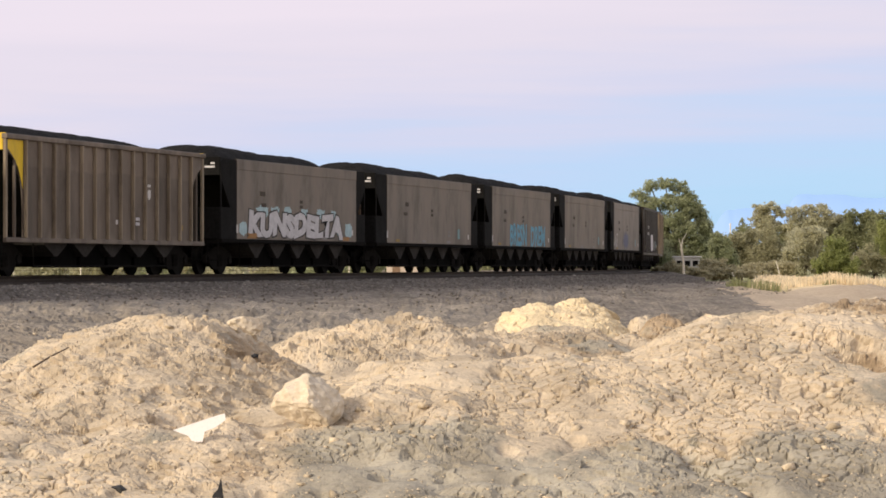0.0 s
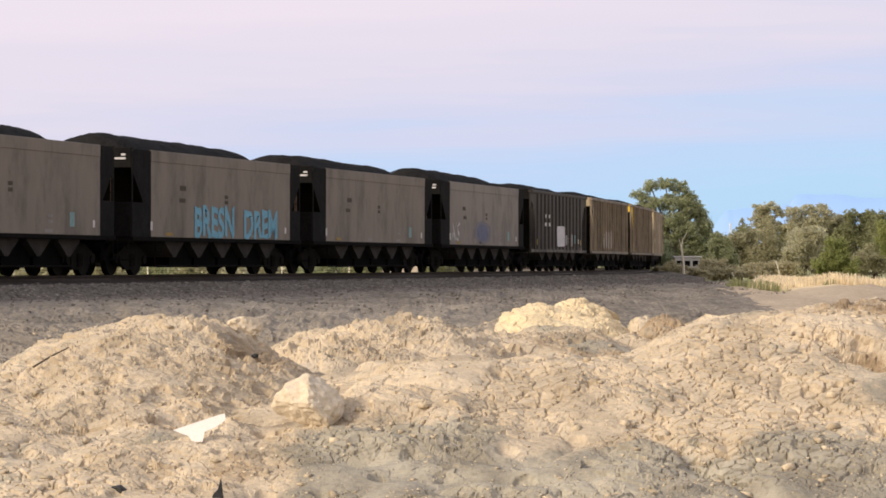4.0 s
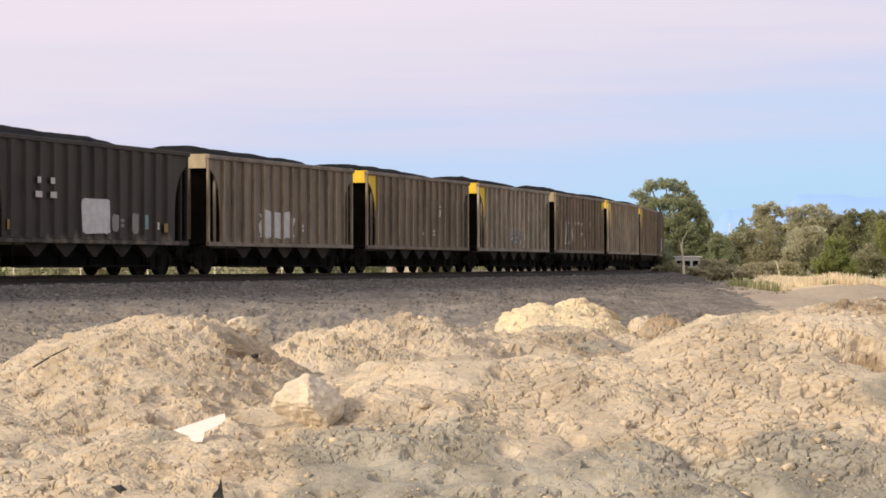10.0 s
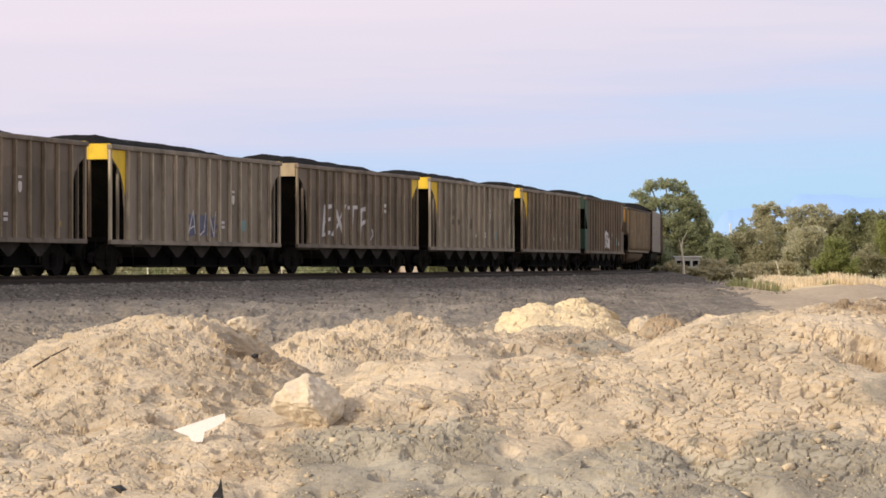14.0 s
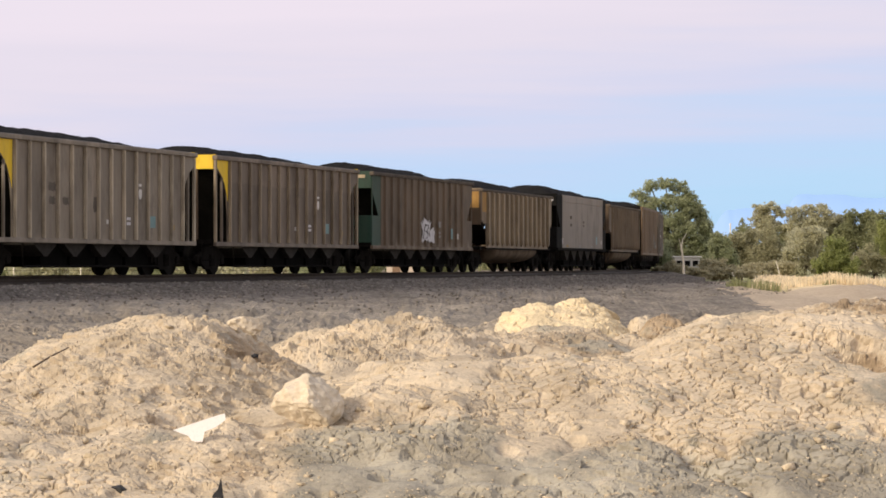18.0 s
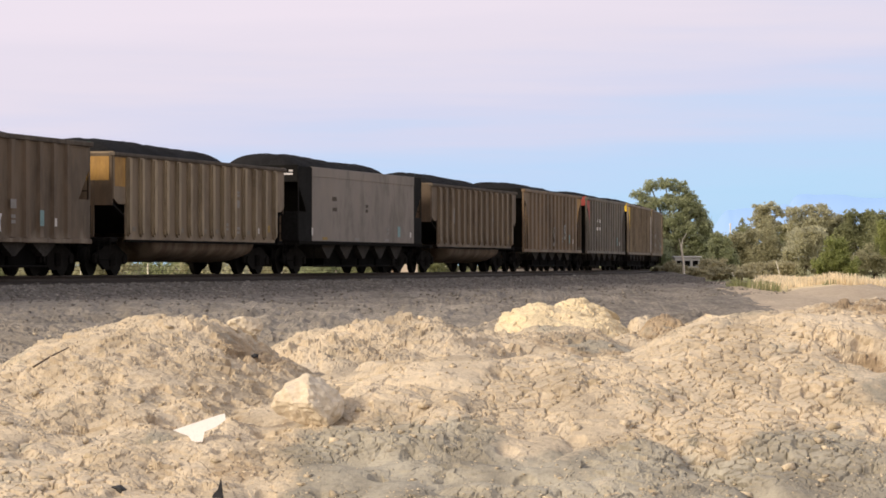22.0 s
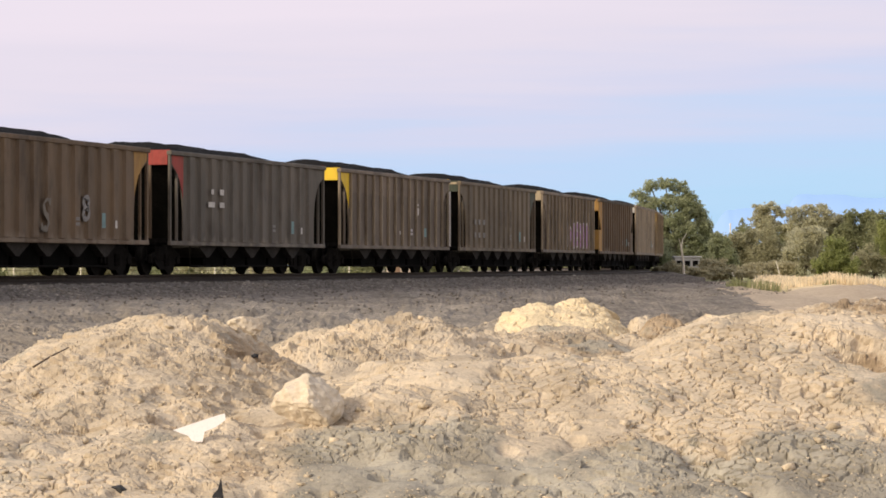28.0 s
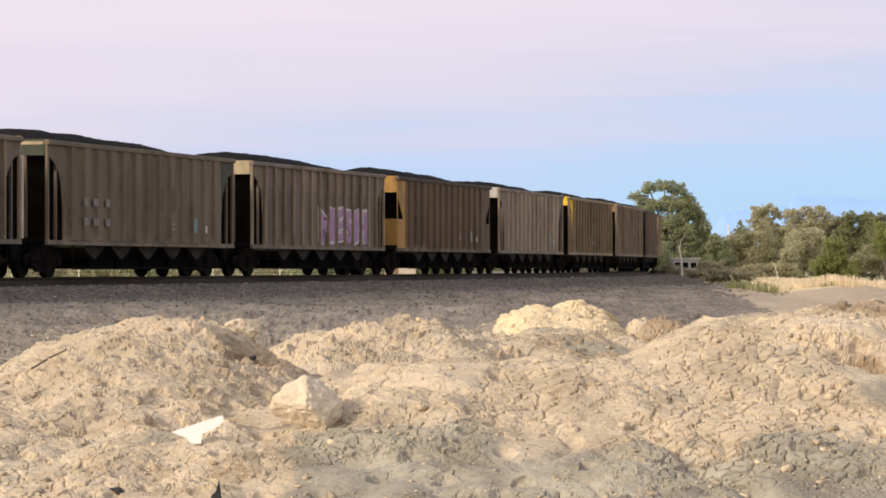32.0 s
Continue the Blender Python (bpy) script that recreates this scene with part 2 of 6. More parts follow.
def ground_form(x, y):
    """The ground with its heaps, hollows and rut, the track distance and the height dug up."""
    z, u = ground_base(x, y)
    base = z
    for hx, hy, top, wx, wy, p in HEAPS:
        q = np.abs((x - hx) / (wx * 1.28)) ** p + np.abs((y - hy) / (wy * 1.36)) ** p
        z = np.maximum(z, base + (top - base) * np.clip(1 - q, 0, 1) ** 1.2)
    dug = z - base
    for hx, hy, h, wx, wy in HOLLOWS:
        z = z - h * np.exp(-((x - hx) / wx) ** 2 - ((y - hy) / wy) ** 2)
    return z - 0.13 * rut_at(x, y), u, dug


def lot_relief(x, y, z, u, dug):
    """Crumbs, broken plates and lumps of the dug earth."""
    near = smooth(26, 30, y) * (1 - smooth(56, 72, y)) * smooth(4.8, 9, u) * (1 - smooth(11, 16, np.abs(x)))
    rough_ = 0.55 + 0.45 * smooth(0.05, 0.4, dug)
    t = 0.07 * fbm(x * 0.8, y * 0.8, 1, 3) + 0.06 * vnoise(x * 1.9, y * 1.6, 8) - 0.06 * (1 - np.abs(vnoise(x * 1.3 + 0.4 * vnoise(x, y, 12), y * 1.5, 9))) ** 4
    a, f = 0.085, 1.7
    for o in range(4):
        c, s = math.cos(1.3 * o + 0.4), math.sin(1.3 * o + 0.4)
        xr, yr = (x * c - (y + 1.5 * z) * s) * f, (x * s + (y + 1.5 * z) * c) * f
        n_ = vnoise(xr + 0.35 * vnoise(xr * 0.7, yr * 0.7, 50 + o), yr, 30 + o)
        t = t + 0.22 * rough_ * a * (np.abs(n_) * 1.5 - 0.55)
        a, f = a * 0.6, f * 2.02
    yf = y + z                            # pieces keep their height on steep faces
    wx, wy = x + 0.022 * fbm(x * 7, yf * 7, 44, 3), yf + 0.022 * fbm(x * 7, yf * 7, 46, 3)
    # one slope has dried into plates, the rest lies in crumbs
    plates = smooth(1.9, 2.9, x) * smooth(31.0, 31.8, y) * (1 - smooth(36.0, 36.8, y)) * (1 - smooth(4.6, 5.3, x))
    crumb = (0.15 + 0.95 * smooth(-0.5, 0.6, fbm(x * 0.9, y * 0.9, 95, 3))) * (1 - 0.8 * plates)
    crumb = np.maximum(crumb, 0.55 * smooth(0.1, 0.45, dug)) * (1 - 0.55 * np.exp(-((x - 1.9) / 1.7) ** 2 - ((y - 50.3) / 2.2) ** 2))
    t = t + rough_ * crumb * (0.045 * shards(wx * 2.2, wy * 2.2, 100) + 0.025 * shards(wx * 5.2, wy * 5.2, 110, 0.4) + 0.007 * shards(wx * 11.0, wy * 11.0, 120, 0.3))
    t = t + rough_ * crumb * (0.17 * np.maximum(shards(wx * 3.2, wy * 3.2, 180) - 0.25, 0) + 0.11 * np.maximum(shards(wx * 6.7, wy * 6.7, 184) - 0.20, 0) + 0.020 * np.maximum(shards(wx * 14.0, wy * 14.0, 188) - 0.1, 0) - 0.02)
    mud = np.maximum(plates, (1.15 - crumb) * smooth(-0.35, 0.25, fbm(x * 1.1, y * 1.1, 140, 2)))
    t = t + mud * (0.016 * shards(wx * 5.4, wy * 5.4, 150, 3.2) + 0.009 * shards(wx * 2.3, wy * 2.3, 155, 4.0))
    t = t - 0.06 * smooth(0.74, 0.95, clods(wx * 3.1, wy * 2.4, 160))
    return near * t


def ground_fine(x, y, z, u, dug):
    t = np.zeros(x.shape)
    k = (y > 26) & (y < 72) & (np.abs(x) < 16)
    t[k] = lot_relief(x[k], y[k], z[k], u[k], dug[k])
    # uneven made ground between the heaps and the track
    k = (y > 50) & (y < 230) & (np.abs(x) < 60)
    xk, yk = x[k], y[k]
    open_ = smooth(50, 60, yk) * (1 - smooth(190, 230, yk)) * smooth(4.8, 8, u[k]) * (1 - smooth(40, 60, np.abs(xk)))
    t[k] += open_ * (0.07 * fbm(xk * 0.35, yk * 0.22, 170, 3) + 0.085 * fbm(xk * 1.3, yk * 0.9, 174, 5, 0.62))
    return t


def ground_z(x, y, fine=True):
    z, u, dug = ground_form(x, y)
    return z + ground_fine(x, y, z, u, dug) if fine else z


def ground_pts(x, y, grid=False):
    """The ground's surface, its roughness standing out from the slope; grid: x, y are the columns and rows of a sheet."""
    z, u, dug = ground_form(x, y)
    t = ground_fine(x, y, z, u, dug)
    if grid:
        gx = np.gradient(z, axis=0) / np.gradient(x, axis=0)
        gy_ = (np.gradient(z, axis=1) - gx * np.gradient(x, axis=1)) / np.gradient(y, axis=1)
    else:
        e = 0.05
        gx = (ground_form(x + e, y)[0] - z) / e
        gy_ = (ground_form(x, y + e)[0] - z) / e
    gx, gy_ = np.clip(gx, -1.2, 1.2), np.clip(gy_, -1.2, 1.2)
    n = 1 / np.sqrt(1 + gx * gx + gy_ * gy_)
    return x - t * gx * n, y - t * gy_ * n, z + t * n


def ticks(inner0, inner1, step, out, grow=1.16):
    v = list(np.arange(inner0, inner1 + 1e-6, step))
    a, b, d = inner0, inner1, step
    lo, hi = [], []
    while a > -out or b < out:
        d *= grow
        a, b = a - d, b + d
        if a > -out * 1.3:
            lo.append(a)
        if b < out * 1.3:
            hi.append(b)
    return np.array(lo[::-1] + v + hi)


SOIL = material("trackside_soil", (0.235, 0.206, 0.172), (0.40, 0.350, 0.290), 0.95, 0.5, 7.0, 0.9, 0.06, c=(0.16, 0.138, 0.114), spec=0.1)
CINDER = material("trackside_cinders", (0.18, 0.158, 0.136), (0.34, 0.298, 0.253), 0.95, 0.6, 6.0, 0.9, 0.10, c=(0.085, 0.073, 0.062), spec=0.1)
STRAW = material("straw_field", (0.58, 0.47, 0.30), (0.72, 0.60, 0.40), 0.95, 0.4, 4.0, 0.5, 0.05, c=(0.50, 0.40, 0.25), spec=0.1)
BANK = material("dusty_bank", (0.40, 0.325, 0.245), (0.53, 0.435, 0.33), 0.95, 0.3, 5.0, 0.5, 0.05, c=(0.33, 0.265, 0.20), spec=0.1)
FIELD = material("far_field", (0.30, 0.30, 0.16), (0.46, 0.42, 0.26), 0.95, 0.05, 0.6, 0.3, 0.1, c=(0.24, 0.25, 0.13), spec=0.1)


def lot_material():
    """Dug earth: tan, with grey clay, pale earth and a brown (earth and painted shade) mixed in where the ground says
    so.
    """
    m = bpy.data.materials.new("dug_earth")
    m.use_nodes = True
    n, l = m.node_tree.nodes, m.node_tree.links
    bs = n["Principled BSDF"]
    tc = n.new("ShaderNodeTexCoord")

    def nz(scale, detail=6, rough=0.6):
        t = n.new("ShaderNodeTexNoise")
        t.inputs["Scale"].default_value, t.inputs["Detail"].default_value, t.inputs["Roughness"].default_value = scale, detail, rough
        l.new(tc.outputs["Object"], t.inputs["Vector"])
        return t.outputs["Fac"]

    def mix(fac, a, b, blend="MIX"):
        x = n.new("ShaderNodeMix")
        x.data_type, x.blend_type = "RGBA", blend
        for key, v in (("Factor", fac), ("A", a), ("B", b)):
            if isinstance(v, (int, float)):
                x.inputs[key].default_value = v
            elif isinstance(v, tuple):
                x.inputs[key].default_value = (*v, 1)
            else:
                l.new(v, x.inputs[key])
        return x.outputs["Result"]

    broad, mid, fine, grain = nz(0.9), nz(4.5, 7, 0.65), nz(16.0, 5, 0.65), nz(55.0, 3, 0.6)

    def ramp(src, stops):
        r = ramp_node(n, stops)
        l.new(src, r.inputs[0])
        return r.outputs[0]

    col = ramp(broad, [(0.35, (0.388, 0.322, 0.241)), (0.65, (0.585, 0.494, 0.378))])
    for key, a, b in (("brown", (0.25, 0.19, 0.130), (0.38, 0.298, 0.210)), ("clay", (0.245, 0.222, 0.182), (0.385, 0.354, 0.294)), ("pale", (0.60, 0.497, 0.335), (0.69, 0.577, 0.40))):
        at = n.new("ShaderNodeAttribute")
        at.attribute_name = key
        ad = n.new("ShaderNodeMath")
        ad.operation = "ADD"
        l.new(at.outputs["Fac"], ad.inputs[0])
        l.new(mid, ad.inputs[1])
        col = mix(ramp(ad.outputs[0], [(0.74, (0, 0, 0)), (0.98, (1, 1, 1))]), col, ramp(broad, [(0.38, a), (0.62, b)]))
    col = mix(1.0, col, ramp(fine, [(0.36, (1.10, 1.09, 1.07)), (0.54, (1, 1, 1)), (0.70, (0.79, 0.77, 0.74))]), "MULTIPLY")
    col = mix(1.0, col, ramp(grain, [(0.3, (0.94, 0.94, 0.94)), (0.7, (1.05, 1.05, 1.05))]), "MULTIPLY")
    l.new(col, bs.inputs["Base Color"])
    bs.inputs["Roughness"].default_value, bs.inputs["Specular IOR Level"].default_value = 0.95, 0.1
    bp = n.new("ShaderNodeBump")
    bp.inputs["Strength"].default_value, bp.inputs["Distance"].default_value = 0.35, 0.03
    l.new(fine, bp.inputs["Height"])
    l.new(bp.outputs["Normal"], bs.inputs["Normal"])
    return m


EARTH = lot_material()
gs = ticks(-0.178, 0.178, 0.00044, 350, 1.14)
gy = [30.4 - 0.25 * (1.115 ** k - 1) for k in range(94, 0, -1)] + list(np.arange(30.4, 37.0, 0.018)) + list(np.arange(37.0, 41.0, 0.022)) + list(np.arange(41.0, 44.0, 0.05)) + list(np.arange(44.0, 50.6, 0.028)) + list(np.arange(50.6, 56.0, 0.06))
while gy[-1] < 5400:
    gy.append(gy[-1] + (gy[-1] - gy[-2]) * (1.035 if gy[-1] < 230 else 1.2))
gy = np.array(gy)
GX, GY = np.meshgrid(gs, gy, indexing="ij")
GX = GX * np.clip(GY, 12, 60)             # columns fan out with the distance from the lot's edge
PX, PY, PZ = ground_pts(GX, GY, True)
nx, ny = GX.shape
gi, gj = np.meshgrid(np.arange(nx - 1), np.arange(ny - 1), indexing="ij")
gf = np.stack([gi * ny + gj, (gi + 1) * ny + gj, (gi + 1) * ny + gj + 1, gi * ny + gj + 1], -1).reshape(-1, 4)
ground = mesh_np("ground", np.stack([PX, PY, PZ], -1).reshape(-1, 3), gf, EARTH, smooth=True)
for extra in (SOIL, FIELD, CINDER, STRAW, BANK):
    ground.data.materials.append(extra)


def gauss(x, y, cx, cy, rx, ry):
    return np.exp(-((x - cx) / rx) ** 2 - ((y - cy) / ry) ** 2)


def earth_mix(x, y):
    """How much grey clay, pale earth and brown (earth and painted shade) is mixed into the tan, 0 to 1."""
    blot = 0.30 * fbm(x * 1.2, y * 1.2, 73, 4)
    clay = smooth(-2.3, -1.3, x) * (1 - smooth(0.2, 1.3, x)) * (1 - smooth(32.8, 34.2, y))
    clay = np.maximum(clay, 0.84 * smooth(-1.5, 0.5, x) * (1 - smooth(31.9, 33.3, y)))
    clay = 0.95 * np.maximum(clay, np.exp(-((x - 0.35 - np.interp(y, RUT_Y, RUT_X)) / 0.42) ** 2) * (1 - 0.5 * smooth(31.8, 32.6, y)) * (1 - smooth(32.8, 33.8, y)))
    for q in ((5.2, 34.6, 0.9, 1.0, 0.5), (-3.35, 33.7, 0.5, 0.6, 0.55), (2.3, 33.4, 0.25, 0.25, 0.6), (-4.6, 33.0, 0.6, 0.5, 0.3), (2.3, 47.4, 1.4, 1.6, 0.35), (4.3, 32.0, 1.2, 1.0, 0.75), (0.9, 32.2, 1.0, 0.7, 0.55)):
        clay = np.maximum(clay, q[4] * gauss(x, y, *q[:4]))
    # brown also carries the shade of the scrap's hollow and the left heap's flanks
    brown = np.zeros(x.shape)
    for q in ((-2.85, 34.7, 0.9, 0.5, 0.95), (-3.4, 36.4, 1.5, 1.2, 0.22), (5.35, 35.5, 0.40, 0.32, 1.0), (4.05, 48.4, 0.7, 1.3, 0.8), (2.2, 46.8, 1.6, 1.8, 0.45), (-2.5, 39.0, 0.6, 1.6, 0.5),
              (-2.3, 32.2, 0.9, 0.6, 0.35), (1.7, 32.4, 0.8, 0.8, 0.35), (7.4, 47.0, 2.0, 2.2, 0.42)):
        brown = np.maximum(brown, q[4] * gauss(x, y, *q[:4]))
    pale = (1 - smooth(0.6, 1.25, ((x - 1.75) / 1.9) ** 2 + ((y - 50.3) / 2.4) ** 2 + 0.3 * blot)) * (y > 48.4)
    lot = smooth(22, 28, y)
    return {"clay": np.clip(clay + blot, 0, 1) * lot, "brown": np.clip(brown + 0.7 * blot, 0, 1) * lot, "pale": pale}


def earth_kind(x, y):
    """Which ground lies where: 0 dug earth, 1 trackside soil, 2 field, 3 cinders, 4 straw, 5 dusty bank."""
    u = lateral(x, y)
    jag = 0.9 * fbm(x * 0.5, y * 0.25, 61, 3) + 0.35 * fbm(x * 2.3, y * 1.1, 63, 3)
    jag = jag * smooth(18, 23, y)
    k = np.zeros(x.shape, np.int32)
    back = np.interp(x, [-8.0, -3.5, -3.1, 0.8, 1.3, 5.8, 6.6, 9.5, 11.0], [42.3, 43.0, 47.6, 48.5, 52.8, 52.8, 51.0, 51.0, 48.0])
    k = np.where((y + 0.6 * jag > back) | (u < 9.5 + jag), 1, k)
    k = np.where(u < 5.0 + 11.0 * smooth(64, 88, y) - 6.0 * smooth(110, 150, y) + 1.6 * jag, 3, k)
    k = np.where((x > 3.6 + 0.6 * jag) & (y > 53.5 + 0.8 * jag) & (y < 150), 3, k)
    rim = np.interp(y, [60, 90, 120, 152, 200, 260], [8.6, 10.6, 12.4, 14.6, 17.6, 21.0])
    k = np.where((y > 52) & (x > rim + 0.5 * jag), 5, k)
    k = np.where((y > 196 + 8 * jag) & (u > 6), 2, k)
    k = np.where((y > 130 + 4 * jag) & (y < 208) & (x > 0.111 * y + 0.7 * jag), 4, k)
    return np.where(u < -6, 2, k)


for key, v in earth_mix(GX, GY).items():
    ground.data.attributes.new(key, "FLOAT", "POINT").data.foreach_set("value", v.astype(np.float32).ravel())
CX, CY = (GX[1:, 1:] + GX[:-1, :-1]) / 2, (GY[1:, 1:] + GY[:-1, :-1]) / 2
ground.data.polygons.foreach_set("material_index", earth_kind(CX, CY).astype(np.int32).ravel())
ground.data.polygons.foreach_set("use_smooth", (CY > 54).ravel())
tagged(ground, "dry tan earth lot with dug heaps and grey patches", "ground", kind="structure")

# ---- loose stones ----
_bm = bmesh.new()
bmesh.ops.create_cube(_bm, size=1.5)
bmesh.ops.triangulate(_bm, faces=_bm.faces[:])
BLK_V = np.array([v.co[:] for v in _bm.verts])
BLK_F = np.array([[v.index for v in f.verts] for f in _bm.faces])
_bm.free()


def rubble(name, pts, size, mat, rng, flat=0.7, jitter=0.3, parent=None):
    """Many angular lumps in one mesh; pts (n, 3), size (n,)."""
    n = len(pts)
    v = BLK_V[None] * (1 + jitter * rng.uniform(-1, 1, (n, len(BLK_V), 3)))
    v = v * (size[:, None, None] * np.stack([rng.uniform(0.75, 1.3, n), rng.uniform(0.75, 1.3, n), np.full(n, flat) * rng.uniform(0.8, 1.2, n)], -1)[:, None, :])
    a, t = rng.uniform(0, 6.28, n), rng.uniform(-0.5, 0.5, n)
    ca, sa, ct, st = np.cos(a)[:, None], np.sin(a)[:, None], np.cos(t)[:, None], np.sin(t)[:, None]
    x, y, z = v[..., 0], v[..., 1], v[..., 2]
    y, z = y * ct - z * st, y * st + z * ct
    x, y = x * ca - y * sa, x * sa + y * ca
    v = np.stack([x, y, z], -1) + pts[:, None, :]
    f = BLK_F[None] + (np.arange(n) * len(BLK_V))[:, None, None]
    return mesh_np(name, v.reshape(-1, 3), f.reshape(-1, 3), mat, parent)


rng = np.random.default_rng(7)
CLOD_EARTH = material("clod_earth", (0.47, 0.39, 0.285), (0.62, 0.525, 0.40), 0.95, 3.0, 20.0, 0.5, 0.02, c=(0.38, 0.31, 0.22), island=0.24, spec=0.1)
n = 10000
py = np.where(rng.random(n) < 0.6, rng.uniform(30.5, 37.0, n), rng.uniform(37.0, 52.0, n))
px = rng.uniform(-0.17, 0.17, n) * py
size = np.clip(0.010 * rng.pareto(2.6, n) + 0.007, 0, 0.07)
keep = (rng.random(n) < 0.35 + 0.65 * smooth(-0.4, 0.5, fbm(px * 1.1, py * 1.1, 201, 3)))
px, py, size = px[keep], py[keep], size[keep]
clod_pts = np.stack(ground_pts(px, py), -1)
o = rubble("earth_clods", clod_pts, size, CLOD_EARTH, rng, 0.6, 0.45)
tagged(o, "loose tan clods and pebbles on the dug earth", "clods", kind="stuff")

# ---- track ----
BALLAST = material("ballast_stone", (0.155, 0.136, 0.118), (0.24, 0.212, 0.184), 0.95, 0.8, 11.0, 0.9, 0.06, c=(0.065, 0.058, 0.052), spec=0.15)
STONE = material("ballast_chip", (0.135, 0.120, 0.105), (0.31, 0.277, 0.243), 0.95, 2.0, 30.0, 0.3, 0.02, c=(0.13, 0.116, 0.105), island=0.45, spec=0.15)
STEEL = material("rail_steel", (0.036, 0.026, 0.021), (0.060, 0.043, 0.034), 0.6, 3.0, 30.0, 0.2, 0.01, metal=0.3)
WOOD = material("tie_wood", (0.05, 0.042, 0.036), (0.09, 0.078, 0.066), 0.9, 2.0, 25.0, 0.4, 0.01, stretch=(1, 6, 6))
s_track = np.arange(-400, 540, 2.0)
# the bed's top and upper shoulder are darker than its slopes
BED_TOP = material("dark_ballast_top", (0.042, 0.032, 0.026), (0.075, 0.058, 0.047), 0.85, 1.2, 11.0, 0.9, 0.06, c=(0.020, 0.018, 0.016), spec=0.15)
bed = sweep("ballast_bed", [(-4.6, 1.05), (-1.9, RAIL_Z - 0.16), (1.9, RAIL_Z - 0.16), (2.2, RAIL_Z - 0.215), (4.6, 1.05), (4.6, 0.6), (-4.6, 0.6)], s_track, BALLAST)
bed.data.materials.append(BED_TOP)
bed.data.polygons.foreach_set("material_index", np.tile(np.array([0, 1, 1, 0, 0, 0, 0], np.int32), len(s_track) - 1))
tagged(bed, "dark grey crushed-stone railway ballast bed", "ballast", kind="structure")
railp = [(-0.035, 0), (0.035, 0), (0.035, -0.04), (0.01, -0.05), (0.01, -0.14), (0.07, -0.16), (0.07, -0.175), (-0.07, -0.175), (-0.07, -0.16), (-0.01, -0.14), (-0.01, -0.05), (-0.035, -0.04)]
for u in (-0.755, 0.755):
    r = sweep("rail", [(u + a, RAIL_Z + b) for a, b in railp], s_track, STEEL)
    tagged(r, "rusty steel running rail on wooden ties", "rail", "rails of the track", kind="structure")
ns = 26000
ss = rng.uniform(-58, 95, ns)
uu = np.where(rng.random(ns) < 0.70, rng.uniform(2.15, 4.7, ns), 4.4 + 9.0 * rng.random(ns) ** 1.5)
sx, sy, _ = rail_at(ss, uu)
sz = np.where(uu < 4.6, np.interp(uu, [1.9, 2.2, 4.6], [RAIL_Z - 0.16, RAIL_Z - 0.215, 1.05]), ground_z(sx, sy))
chips = rubble("ballast_stones", np.stack([sx, sy, sz], -1), rng.uniform(0.018, 0.042, ns) * np.where(rng.random(ns) < 0.05, 1.6, 1), STONE, rng)
tagged(chips, "loose dark grey crushed ballast stones on the slope", "stones", kind="stuff")


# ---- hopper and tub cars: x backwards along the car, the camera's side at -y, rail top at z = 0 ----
# grime, casting and wheel colours hold the shade below the cars
SHADED_GRIME = material("car_grime_shaded", (0.006, 0.0055, 0.0052), (0.012, 0.0108, 0.0098), 0.9, 1.5, 12.0, 0.3, 0.02, spec=0.04)
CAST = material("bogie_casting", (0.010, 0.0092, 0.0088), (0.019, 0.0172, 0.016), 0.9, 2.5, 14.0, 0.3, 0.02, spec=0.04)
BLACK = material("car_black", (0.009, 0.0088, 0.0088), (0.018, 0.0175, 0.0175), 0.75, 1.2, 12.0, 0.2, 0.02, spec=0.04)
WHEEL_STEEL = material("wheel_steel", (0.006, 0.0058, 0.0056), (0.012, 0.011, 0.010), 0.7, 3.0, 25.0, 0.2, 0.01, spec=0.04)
COAL = material("coal", (0.007, 0.007, 0.0075), (0.017, 0.0165, 0.017), 0.9, 2.0, 16.0, 0.8, 0.05, c=(0.028, 0.027, 0.028), spec=0.06)
# near black: shade of the recess between hopper bays, put in as colour
DOOR_SHADE = material("shaded_door_steel", (0.0035, 0.0034, 0.0034), (0.007, 0.0068, 0.0066), 0.9, 2.0, 12.0, 0.2, 0.02, spec=0.02)
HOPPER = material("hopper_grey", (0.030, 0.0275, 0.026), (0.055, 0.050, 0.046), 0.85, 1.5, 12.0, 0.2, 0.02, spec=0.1)


